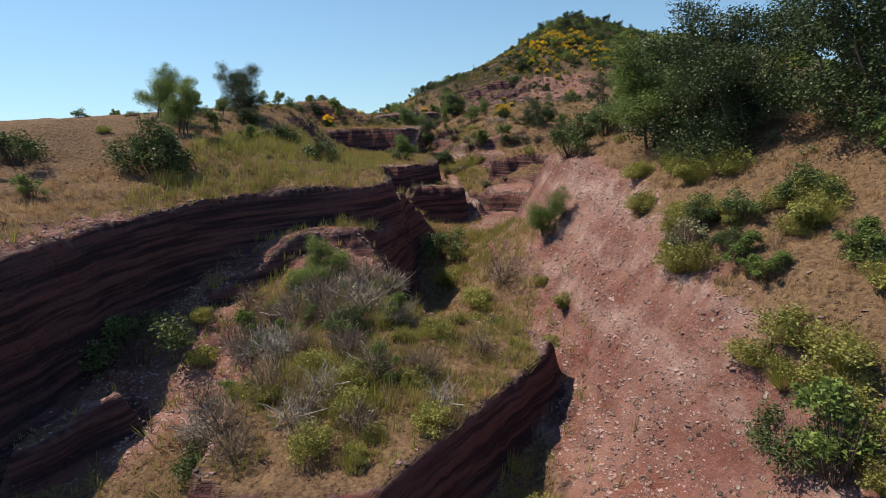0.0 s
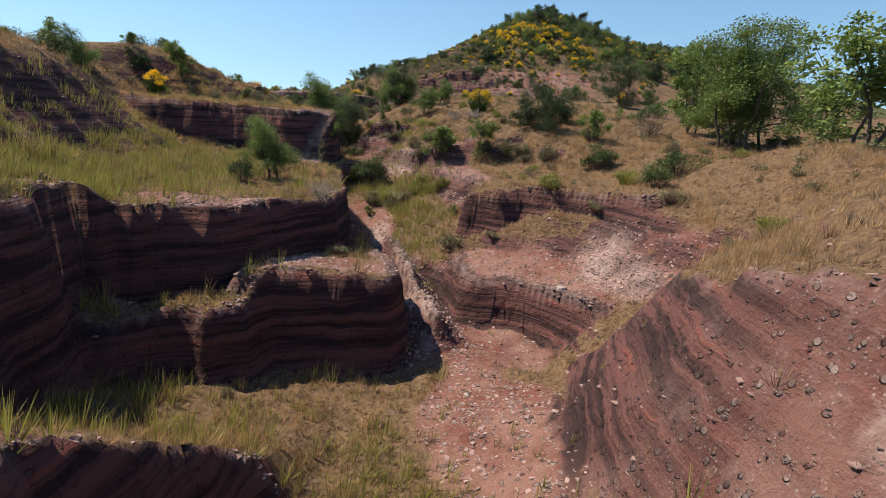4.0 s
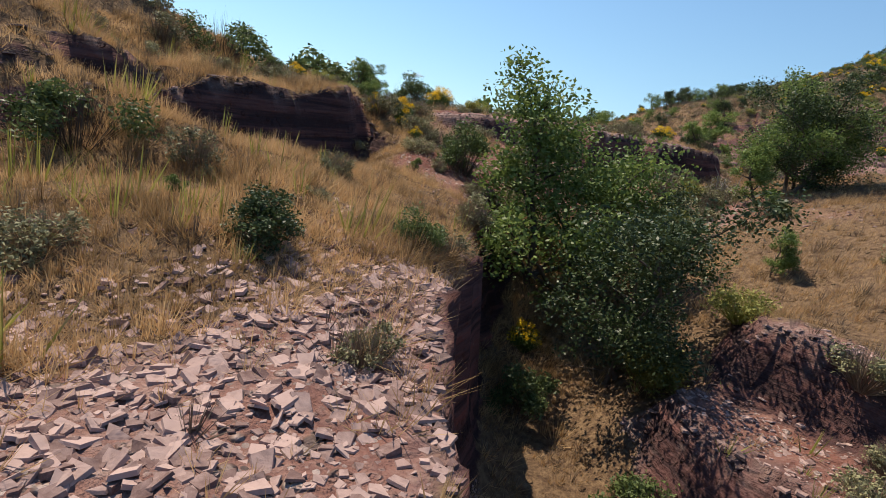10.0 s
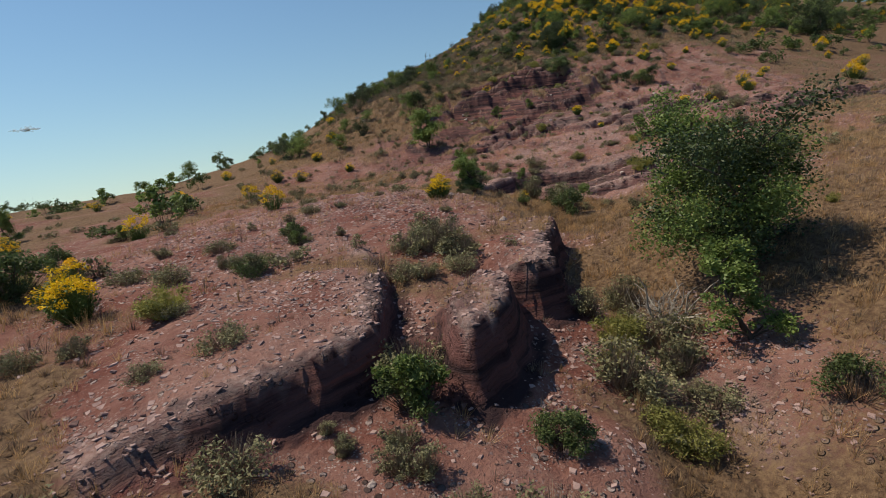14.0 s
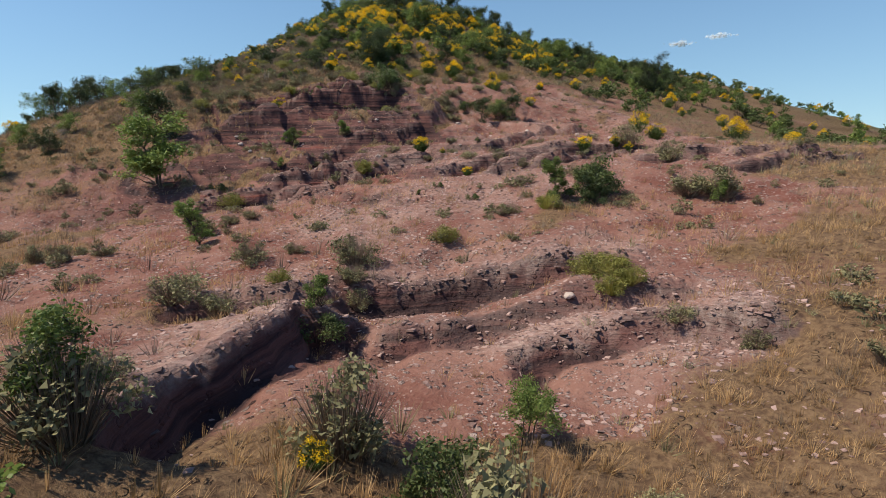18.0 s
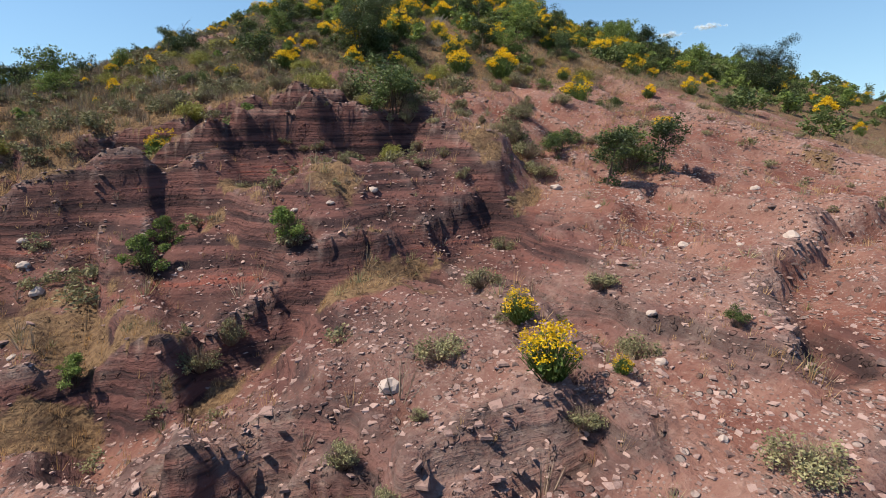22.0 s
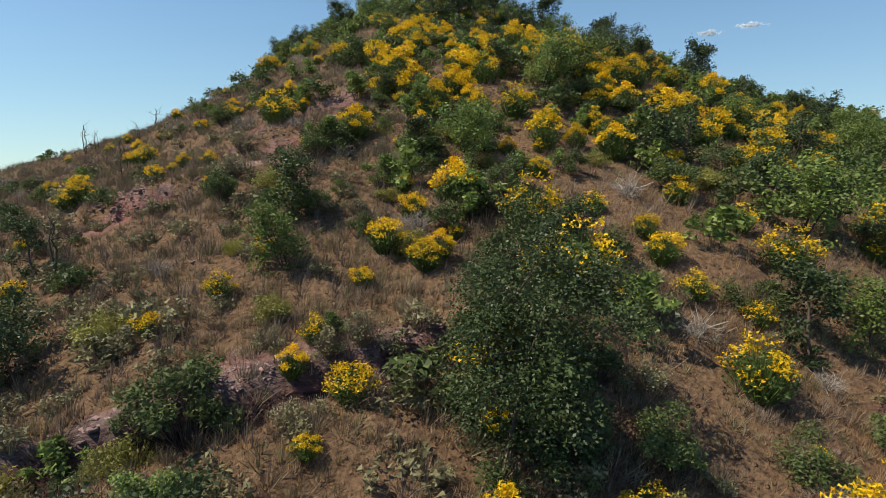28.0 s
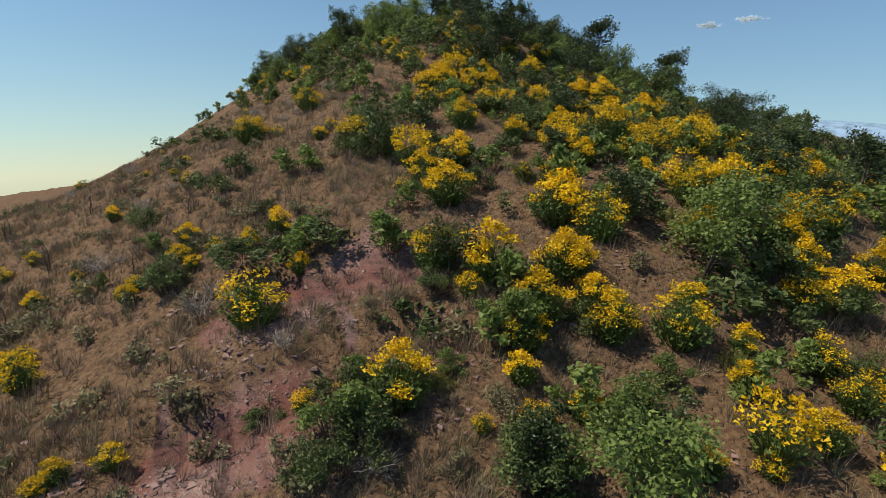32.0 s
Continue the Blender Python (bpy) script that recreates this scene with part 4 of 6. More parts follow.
def thorn(name, label, colour, count=620, radius=0.6, height=0.75):
    """A leafless, tangled bush of thin twigs."""
    top = new(name)
    pieces = []
    for k in range(9):
        a = rng.uniform(0, 2 * math.pi)
        end = np.array([math.cos(a) * radius * rng.uniform(0.3, 0.9), math.sin(a) * radius * rng.uniform(0.3, 0.9), height * rng.uniform(0.5, 1.0)])
        pieces.append(tube(crooked((0, 0, -0.1), end, 0.07, 6), np.linspace(0.022, 0.006, 6), 4))
    part("branchwork", mesh_from("branchwork", *joined(pieces), colour, True), top)
    base = in_ball(count, (0, 0, height * 0.4), (radius * 0.7, radius * 0.7, height * 0.5), 0.1)
    base[:, 2] = np.maximum(base[:, 2], 0.0)
    out = base + rng.normal(size=(count, 3)) * 0.16 * radius + base * (0.32, 0.32, 0.25)
    part("brushwood", mesh_from("brushwood", *blades(base, out, 0.011), colour), top)
    tagged(top, label, "dry bush")
    return top


placed = {}


def plant(kind, makers, x, y, size, squash=1.0, sink=0.05):
    """Sets a plant on the ground at x, y: the first of its kind is the built one, the rest are copies."""
    stock = placed.setdefault(kind, {})
    pick = int(rng.integers(len(makers)))
    m = Matrix.LocRotScale((x, y, ground_at(x, y) - sink * size), Euler((rng.normal() * 0.05, rng.normal() * 0.05, rng.uniform(0, 6.28))), (size, size, size * squash))
    if pick not in stock:
        stock[pick] = makers[pick]()
        stock[pick].matrix_basis = m
        return stock[pick]
    made = copy_thing(stock[pick], Matrix())
    made.matrix_basis = m
    return made


OAKS = [lambda: tree("oak_tree", 1.0, 0.31, 7000, 0.018, OAK_LEAF, 2, label="young downy oak with an open bright green crown"),
        lambda: tree("oak_tree", 1.0, 0.28, 6000, 0.019, OAK_LEAF, 1, label="small oak with a thin trunk and bright green leaves"),
        lambda: tree("oak_tree", 1.0, 0.34, 8000, 0.018, OAK_LEAF, 3, low=0.2, label="spreading oak with several trunks and green leaves")]
BIG_OAKS = [lambda: tree("oak_tree", 1.0, 0.34, 28000, 0.0088, OAK_LEAF, 3, low=0.34, label="large oak with crooked trunks and a broad green crown", clumps=15),
            lambda: tree("oak_tree", 1.0, 0.36, 25000, 0.009, OAK_LEAF, 2, low=0.32, label="tall oak with a dense, sunlit green crown", clumps=14)]
BIG_HOLMS = [lambda: tree("holm_oak", 1.0, 0.38, 20000, 0.0105, HOLM_LEAF, 3, low=0.1, flat=0.9, label="large spreading holm oak on the slope", clumps=18)]
HOLMS = [lambda: tree("holm_oak", 1.0, 0.36, 7500, 0.019, HOLM_LEAF, 2, low=0.05, flat=0.9, label="dense dark green holm oak on the slope", clumps=20),
         lambda: tree("holm_oak", 1.0, 0.33, 6500, 0.02, HOLM_LEAF, 1, low=0.05, flat=0.9, label="dark evergreen oak with a rounded crown", clumps=20)]
HILL_HOLMS = [lambda: tree("holm_oak", 1.0, 0.38, 4200, 0.022, HOLM_LEAF, 2, low=0.05, flat=0.9, label="dense dark green holm oak on the slope", clumps=16),
              lambda: tree("holm_oak", 1.0, 0.34, 3800, 0.023, HOLM_LEAF, 1, low=0.05, flat=0.9, label="dark evergreen oak with a rounded crown", clumps=16),
              lambda: tree("holm_oak", 1.0, 0.4, 4200, 0.022, OAK_LEAF, 3, low=0.05, flat=0.9, label="green oak bush with several stems", clumps=16)]
SHRUBS = [lambda: bush("shrub", 0.62, 0.95, 3000, 0.026, SHRUB_LEAF, "leafy green shrub with stems from the ground"),
          lambda: bush("shrub", 0.7, 0.8, 2700, 0.027, SHRUB_LEAF, "low spreading green shrub"),
          lambda: bush("shrub", 0.5, 1.0, 2600, 0.026, OAK_LEAF, "upright bright green shrub")]
GREYS = [lambda: bush("grey_shrub", 0.6, 0.75, 1300, 0.03, GREY_LEAF, "grey-green shrub with dry twigs", 420, 14, DRY_TWIG),
         lambda: bush("grey_shrub", 0.7, 0.6, 1300, 0.03, GREY_LEAF, "low olive-grey shrub with dry twigs", 420, 16, DRY_TWIG),
         lambda: bush("grey_shrub", 0.5, 0.8, 1100, 0.028, GREY_LEAF, "ragged grey-green shrub on dry soil", 420, 10, DRY_TWIG, 0.7)]
OLIVES = [lambda: bush("olive_shrub", 0.6, 0.8, 2000, 0.03, OLIVE_LEAF, "yellow-green bushy scrub with grassy stems", 420, 14, GREEN_GRASS),
          lambda: bush("olive_shrub", 0.72, 0.65, 2000, 0.03, OLIVE_LEAF, "low olive-green scrub among dry grass", 420, 16, GREEN_GRASS, 0.7)]
BROOMS = [lambda: broom("broom bush covered in yellow flowers", 900), lambda: broom("broom bush with yellow flowers on green switches", 560),
          lambda: broom("flowering broom bush on red soil", 1100)]
THORNS = [lambda: thorn("dry_bush", "leafless tangled grey-brown bush", DRY_TWIG), lambda: thorn("dry_bush", "dry twiggy bush bleached by the sun", DEAD_WOOD, 500, 0.7, 0.6)]
DEADS = [lambda: tree("dead_tree", 1.0, 0.36, 0, 0.02, OAK_LEAF, 2, label="leafless burnt tree with bare branches", clumps=14, bark=BARK)]


# ---- plants, place by place ----
def group_of(kind, makers, entries, squash=1.0):
    for x, y, size in entries:
        if makers is OAKS and size > 2.4 and y < 100:
            plant("big_oak", BIG_OAKS, x, y, size, squash * rng.uniform(0.9, 1.1))
            continue
        if makers is HOLMS and size > 2.6:
            plant("big_holm", BIG_HOLMS, x, y, size, squash * rng.uniform(0.9, 1.1))
            continue
        if makers is HOLMS and y > 100 and size < 2.3:
            plant("hill_holm", HILL_HOLMS, x, y, size, squash * rng.uniform(0.9, 1.1))
            continue
        plant(kind, makers, x, y, size, squash * rng.uniform(0.9, 1.1))


group_of("oak", OAKS, ((-16.6, 27.8, 3.48), (-15.9, 31.9, 1.5), (-14.2, 42.4, 1.85), (18.7, 47.3, 6.5), (-12.9, 49.9, 1.18), (-14.8, 52.5, 2.59), (-11.4, 55.8, 2.24), (-10.3, 67.3, 0.8), (3.6, 85.3, 0.87), (-0.8, 86.2, 1.25), (11.3, 93.1, 1.44), (-23.7, 94.7, 1.93), (1.4, 97.7, 1.39), (0.5, 108.3, 4.33), (0.7, 117.6, 2.61),))
group_of("oak", OAKS, ((13.2, 124.6, 1.31), (-30.4, 133.0, 2.11),))
group_of("holm", HOLMS, ((-15.0, 37.7, 3.8), (-13.4, 54.8, 1.43), (19.5, 64.2, 3.84), (-1.9, 83.5, 0.63), (-40.9, 90.2, 2.54), (11.8, 92.4, 1.31), (-36.0, 99.4, 1.27), (-56.7, 101.9, 1.05), (-55.8, 106.8, 1.57), (-46.5, 107.6, 1.85), (-38.0, 108.0, 1.8), (18.9, 109.2, 1.66), (21.6, 109.6, 1.7), (22.0, 110.7, 1.71), (19.3, 111.5, 0.94), (50.7, 122.3, 4.5), (26.6, 123.1, 1.88), (24.8, 123.3, 2.03),))
group_of("holm", HOLMS, ((18.0, 124.2, 3.07), (18.6, 125.2, 3.16), (21.8, 127.4, 1.47), (11.0, 129.4, 1.72), (5.3, 129.9, 2.14), (16.0, 130.0, 1.71), (10.5, 130.2, 1.77), (16.6, 132.0, 1.79), (7.8, 132.6, 1.36), (22.8, 133.3, 2.25), (23.5, 133.8, 1.51), (10.6, 134.4, 1.49), (23.1, 134.4, 1.71), (21.2, 134.4, 1.52), (27.2, 138.5, 1.87), (33.7, 138.8, 2.48), (22.5, 139.3, 1.56), (22.7, 140.0, 1.24), (21.9, 141.6, 0.95), (39.3, 144.2, 3.25), (24.1, 147.6, 1.12), (32.1, 147.9, 2.36),))
group_of("shrub", SHRUBS, ((-17.3, 18.0, 2.06), (-12.5, 19.4, 2.4),))
group_of("shrub", SHRUBS, ((20.6, 46.6, 1.0), (-13.5, 49.4, 0.92),))
group_of("shrub", SHRUBS, ((-10.7, 62.3, 0.37), (-12.1, 65.0, 0.56), (17.8, 71.8, 2.4), (-14.3, 73.3, 1.29), (-14.6, 78.0, 1.86), (-25.3, 79.7, 1.95), (-7.9, 79.7, 0.6), (5.1, 80.9, 0.78), (-15.2, 81.4, 1.07), (1.9, 82.6, 1.2), (0.3, 82.9, 0.52), (12.4, 84.2, 0.84),))
group_of("shrub", SHRUBS, ((-1.4, 84.3, 1.05), (2.2, 84.7, 1.0), (-15.3, 86.8, 0.94), (2.5, 89.8, 0.79), (15.1, 90.5, 0.81), (12.6, 93.2, 1.2), (9.6, 95.6, 0.34), (8.5, 97.4, 0.24), (9.4, 97.6, 0.31), (14.5, 102.7, 0.36), (-33.9, 107.2, 1.16), (3.1, 107.3, 0.64), (6.3, 108.6, 0.64), (10.3, 109.9, 1.09), (21.3, 110.5, 1.59), (7.6, 111.4, 1.04), (8.1, 112.4, 0.91), (20.6, 112.6, 0.99), (33.9, 115.2, 0.96), (25.7, 115.3, 0.84), (15.9, 115.8, 1.35), (11.0, 116.7, 0.96), (16.1, 116.8, 1.04), (8.2, 117.6, 1.14),))
group_of("shrub", SHRUBS, ((24.2, 117.7, 0.73), (20.1, 122.9, 1.21), (17.8, 123.6, 1.14), (14.2, 123.6, 1.17), (24.6, 124.5, 1.09), (13.6, 126.4, 1.62), (12.2, 126.5, 0.57), (16.2, 127.1, 0.71), (22.1, 127.2, 1.41), (20.8, 127.8, 1.87), (20.6, 130.0, 1.0), (21.5, 134.5, 1.55), (15.2, 134.8, 1.02), (15.2, 135.8, 0.95), (18.2, 136.0, 1.13), (19.1, 136.2, 1.19), (22.7, 137.0, 1.6),))
group_of("dry_bush", THORNS, ((23.9, 143.4, 1.1), (14.6, 147.7, 1.09),))
group_of("broom", BROOMS, ((-17.8, 53.2, 0.79), (-12.2, 53.8, 1.25), (-12.7, 66.7, 0.33), (-10.1, 67.0, 0.39), (-12.3, 76.0, 1.06), (-24.4, 79.4, 0.68), (-2.7, 83.5, 0.76), (1.2, 85.5, 0.34), (19.0, 97.4, 0.37), (19.4, 98.5, 0.49), (11.3, 98.6, 0.42), (17.7, 98.9, 0.7), (-16.7, 99.5, 1.1), (23.3, 99.5, 0.93),))
group_of("broom", BROOMS, ((12.8, 103.2, 0.26), (11.8, 103.5, 0.73), (12.5, 105.0, 0.55), (-11.7, 107.6, 0.92), (-6.0, 107.9, 0.77), (-8.8, 114.4, 0.96), (29.9, 116.7, 0.61), (8.8, 117.5, 0.42), (18.6, 118.4, 0.48), (27.3, 119.9, 0.65), (23.5, 120.0, 1.28), (21.5, 120.7, 1.16), (23.7, 121.2, 0.57), (22.4, 121.9, 0.36), (19.0, 122.2, 0.68), (17.1, 122.3, 0.57), (13.9, 122.8, 0.86), (17.2, 122.9, 0.76), (22.7, 123.1, 1.15), (32.0, 124.8, 0.87), (15.1, 125.0, 0.43), (23.4, 125.1, 0.74), (21.8, 125.5, 0.58), (16.1, 125.8, 0.8),))
group_of("broom", BROOMS, ((23.7, 126.2, 0.8), (15.3, 126.6, 0.49), (27.2, 126.7, 0.83), (24.0, 127.0, 0.61), (26.7, 128.3, 0.88), (23.8, 128.6, 0.69), (19.2, 128.7, 0.66), (13.3, 129.0, 0.42), (20.1, 129.5, 0.42), (14.5, 129.6, 0.59), (18.2, 129.6, 0.87), (28.2, 129.9, 0.89), (20.8, 130.7, 1.3), (19.5, 130.8, 0.79), (35.1, 130.9, 1.33), (23.8, 131.0, 0.67), (27.1, 131.2, 1.21), (31.6, 131.3, 1.05), (21.5, 132.0, 0.55), (19.8, 132.1, 0.54), (26.6, 132.5, 0.8), (31.0, 132.5, 1.45), (25.1, 132.6, 0.52), (43.7, 132.8, 1.22),))
group_of("broom", BROOMS, ((28.1, 132.8, 0.91), (24.2, 133.2, 0.62), (28.4, 133.7, 0.93), (39.5, 133.9, 1.46), (26.2, 133.9, 0.68), (27.0, 134.6, 0.63), (33.3, 135.0, 1.07), (23.1, 135.0, 0.65), (22.1, 135.2, 0.64), (30.5, 135.6, 0.89), (21.2, 135.7, 0.39), (22.3, 136.0, 0.68), (27.0, 136.0, 0.67), (24.8, 136.1, 1.0), (31.2, 136.2, 0.64), (22.8, 136.6, 0.88), (31.8, 136.8, 0.83), (24.7, 136.8, 0.94), (28.9, 137.1, 0.92), (25.0, 137.8, 1.0), (10.9, 138.4, 0.68), (14.1, 138.4, 0.39), (14.4, 138.4, 0.49), (11.3, 138.6, 0.87),))
group_of("broom", BROOMS, ((26.9, 142.5, 0.57), (32.4, 142.5, 1.08), (13.3, 142.5, 0.78), (31.5, 143.3, 1.66), (13.0, 143.4, 0.69), (18.5, 143.8, 0.4), (13.1, 143.9, 0.51), (15.4, 144.1, 0.53), (15.6, 144.7, 0.44), (31.6, 145.0, 0.82), (16.8, 145.2, 0.67), (17.1, 146.4, 0.72), (12.9, 147.3, 0.6), (22.7, 151.2, 0.61), (17.6, 152.2, 0.58), (14.8, 152.5, 0.56),))
group_of("grey_shrub", GREYS, ((-11.2, 18.6, 0.5), (-2.5, 32.4, 0.38),))
group_of("grey_shrub", GREYS, ((-10.4, 63.3, 0.5), (-11.4, 65.1, 0.46), (-10.9, 73.2, 0.59), (-11.8, 73.2, 0.68),))
group_of("grey_shrub", GREYS, ((3.9, 81.1, 0.71), (2.8, 82.9, 0.49), (-1.8, 83.1, 0.45), (8.4, 83.5, 0.62), (4.0, 83.5, 0.49), (8.2, 85.2, 0.48), (7.9, 86.4, 0.52), (-0.6, 87.5, 0.65), (1.0, 90.7, 0.79), (0.3, 91.1, 0.92), (9.1, 93.2, 0.37), (11.8, 95.8, 0.49), (13.8, 98.3, 0.59), (2.5, 99.6, 0.6), (3.2, 99.7, 0.55), (14.0, 100.2, 0.75), (12.9, 101.0, 0.68), (11.8, 102.9, 0.47), (9.3, 103.1, 0.4), (13.6, 103.6, 0.58),))
group_of("grey_shrub", GREYS, ((10.1, 103.9, 0.27), (9.2, 104.1, 0.48), (11.0, 104.9, 0.65), (14.4, 105.1, 0.6), (12.9, 106.6, 0.64), (8.1, 108.2, 0.68), (8.7, 108.5, 0.62), (15.0, 108.7, 0.55), (15.1, 110.6, 0.45), (18.1, 111.0, 0.86), (18.4, 112.0, 1.09), (21.4, 112.0, 0.6), (12.6, 112.6, 0.41), (13.7, 113.1, 0.45), (10.1, 113.5, 0.3), (14.4, 113.5, 0.48), (18.3, 114.3, 0.37), (12.5, 117.5, 0.59), (15.5, 118.6, 0.88), (9.1, 119.0, 0.59), (10.1, 119.1, 0.74), (14.8, 119.9, 0.61), (15.4, 123.0, 0.47), (16.7, 123.9, 0.37),))
# the first bend: trees on the bank, thorn and scrub on the island
group_of("oak", OAKS, ((-4.7, 14.5, 2.52), (8.7, 18.7, 5.03), (3.9, 19.4, 2.57), (8.7, 21.4, 1.76), (-13.5, 24.5, 3.2), (-12.9, 27.3, 1.3), (-17, 30, 2.2), (-15, 33, 1.6),))
group_of("shrub", SHRUBS, ((6.2, 4.4, 1.9), (6, 5.3, 1.26), (8.5, 7.3, 0.82), (7, 8.7, 0.81), (7, 9.9, 0.87), (-9.9, 11.9, 2.4), (1.3, 13.8, 1.46), (-1.1, 13.9, 1.06), (-12.5, 19.5, 2.39), (6, 22.5, 2.4), (8.1, 24.2, 2.02), (-10.6, 25.7, 1.18), (-6.7, 26, 1.92), (-0.2, 26.3, 2.4), (8.2, 26.6, 1.53), (-9.9, 29.6, 2.21),))
group_of("dry_bush", THORNS, ((-5.5, 11.4, 1.13), (-3.3, 11.6, 0.95), (-1.9, 12, 1.23), (-5.1, 12.4, 1.13), (-6.9, 12.5, 1.49), (-3.2, 14.5, 1.33), (2.1, 17.7, 1.87),))
group_of("holm", HOLMS, ((11.6, 12.6, 4.4), (9.4, 14.8, 4.23), (9.1, 16.6, 4.82), (12.6, 19, 5), (-13, 33.5, 2.2), (-14.7, 36.9, 3.64),))
group_of("grey_shrub", GREYS, ((6.5, 11.1, 1.42), (-3.4, 15.1, 0.47), (9, 15.5, 0.81), (8.7, 17.5, 0.78),))
group_of("olive_shrub", OLIVES, ((6.6, 5.2, 1.21), (7, 5.6, 1.24), (6.7, 6.7, 1.15), (-4.9, 8.7, 0.87), (-2.7, 9.1, 0.9), (-3.9, 9.6, 0.92), (6.5, 10.4, 1.06), (6.2, 10.9, 1.03), (7.3, 11.7, 1.19), (6.6, 12.1, 0.94), (-8.1, 12.2, 0.9), (3.1, 12.9, 0.73), (-5, 13.8, 0.89), (-8.8, 13.8, 0.89), (3.8, 14.1, 0.8), (-6.3, 14.2, 0.78), (0.7, 15.4, 1.04), (1, 17, 1.31), (-0.3, 23.5, 1.4),))
# along the ravine: the oaks in its slot, bushes on its ledges, grey scrub on the terraces
group_of("oak", OAKS, ((-3.2, 40.9, 2.7), (17.4, 46, 6.29), (6.1, 51.4, 1.82), (3.4, 63, 2.6), (-3.6, 63.6, 5.6), (0.2, 65.2, 1.01), (4.6, 66, 2.6), (-11.6, 68.6, 1.33), (0.4, 71.2, 2), (1.5, 72.9, 4.4), (-16.9, 77.7, 1.99), (-1.3, 84.6, 1.74),))
group_of("shrub", SHRUBS, ((-3.9, 39.4, 0.89), (12.4, 41.9, 1.66), (3.7, 44.5, 0.54), (0, 47, 0.63), (6.5, 50.9, 1.8), (-0.1, 51.7, 1.97), (-0.7, 52, 0.57), (3.6, 52.1, 2.12), (3.9, 52.5, 1.65), (-2.3, 52.8, 1.05), (-2.1, 54.5, 1.06), (-6.1, 57.1, 0.25), (-7.9, 57.4, 1), (-4.3, 58.5, 0.59), (-1.4, 59.6, 1), (1.4, 60.4, 0.71), (-3.4, 61.2, 1.2), (-6.9, 63.5, 0.33), (-6.4, 64.9, 1.33), (-6.6, 65.1, 0.63), (-7.1, 66.1, 1.01), (0.5, 69.5, 0.86), (-3.7, 69.8, 0.71), (-5.5, 70.8, 1.04), (-8.5, 76, 0.76), (-7.5, 77.9, 0.56),))
group_of("dry_bush", THORNS, ((-1.2, 38.1, 0.97), (1.1, 49.3, 0.76), (14.8, 50, 2.1), (2.6, 53.3, 0.56), (0.6, 57.3, 0.61), (6.4, 57.7, 1.06), (5.3, 58.9, 1.18),))
group_of("holm", HOLMS, ((9.3, 51.4, 2.92), (8.5, 52.7, 2.28), (10.8, 52.8, 2.3), (-5, 56.8, 0.86), (-1.8, 62.4, 3.4), (-2, 65.6, 2.7), (-14.2, 77.5, 0.93),))
group_of("grey_shrub", GREYS, ((-1.8, 36.7, 0.45), (-0.6, 37.2, 0.58), (10.3, 38.5, 0.81), (8.4, 40.2, 0.67), (4.9, 41.4, 0.58), (-9.6, 47.3, 0.56), (9, 48.9, 1.18), (-5.1, 49.4, 1.18), (8.1, 49.6, 0.75), (2.6, 53.4, 0.88), (2.3, 54.2, 0.44), (6.2, 55.2, 0.56), (-3.5, 56.2, 0.41), (-6.9, 58, 0.73), (-5.6, 58.5, 0.32), (-4.1, 58.8, 0.56), (0.5, 59.6, 0.68), (-6.3, 59.8, 0.45), (-6.4, 60, 0.53), (0.8, 60.3, 0.6), (-10.6, 60.4, 0.67), (-4.8, 61.6, 0.88), (-10.4, 61.6, 0.72), (-9.4, 63.5, 0.39), (-10.1, 63.6, 0.4), (-5.7, 63.8, 0.51), (-8.6, 63.9, 0.42), (-6.6, 64.1, 0.42), (2.1, 64.8, 1.02), (-7.4, 64.8, 0.75), (-3.7, 66.1, 0.71), (-5.8, 66.7, 0.26), (-5.9, 69.6, 0.55), (-6.5, 70, 0.28), (-1.7, 70.1, 0.66), (-6.7, 70.4, 0.3), (-2.1, 71.3, 1.21), (-5.4, 71.5, 1.18), (-0.6, 72.3, 1.38), (-0.7, 73.9, 0.68), (-9.5, 74.1, 0.53), (-5.1, 75, 0.74), (-3.5, 75.8, 0.67), (-4.3, 76.2, 0.95), (-4.8, 76.3, 0.89), (-4.1, 76.7, 0.95),))
group_of("broom", BROOMS, ((-1.2, 51.9, 0.46), (6.9, 59.3, 1.59), (-3.8, 62.8, 0.6), (-8.1, 65.8, 0.31), (-9.5, 66, 0.29), (-12, 66, 0.47), (-8.8, 66.3, 0.3), (-9.2, 67, 0.6), (9.2, 69.8, 0.71), (7.5, 71.1, 0.75), (-11.7, 75.2, 0.91), (-13.2, 78.4, 0.64), (-3.1, 82.4, 0.66), (-2.9, 82.7, 0.72), (-15.9, 97.6, 1.02),))
group_of("dead_tree", DEADS, ((12.3, 142.2, 1.64), (15.6, 145.9, 1.02), (12.0, 146.4, 1.91), (17.3, 148.8, 1.21), (19.0, 151.1, 1.14), (14.4, 165.6, 1.38),))
group_of("dry_bush", THORNS, ((-4.3, 12.9, 1.5), (-3.6, 13.9, 1.6), (-2.9, 12.6, 1.5), (-2.2, 13.7, 1.4), (-6.6, 12.0, 1.4), (-5.0, 10.6, 1.3), (-2.4, 9.6, 1.1), (-0.9, 9.4, 1.2), (-5.6, 7.6, 1.3), (-4.9, 6.6, 1.2), (0.6, 10.6, 1.1), (-5.6, 13.4, 1.4)))

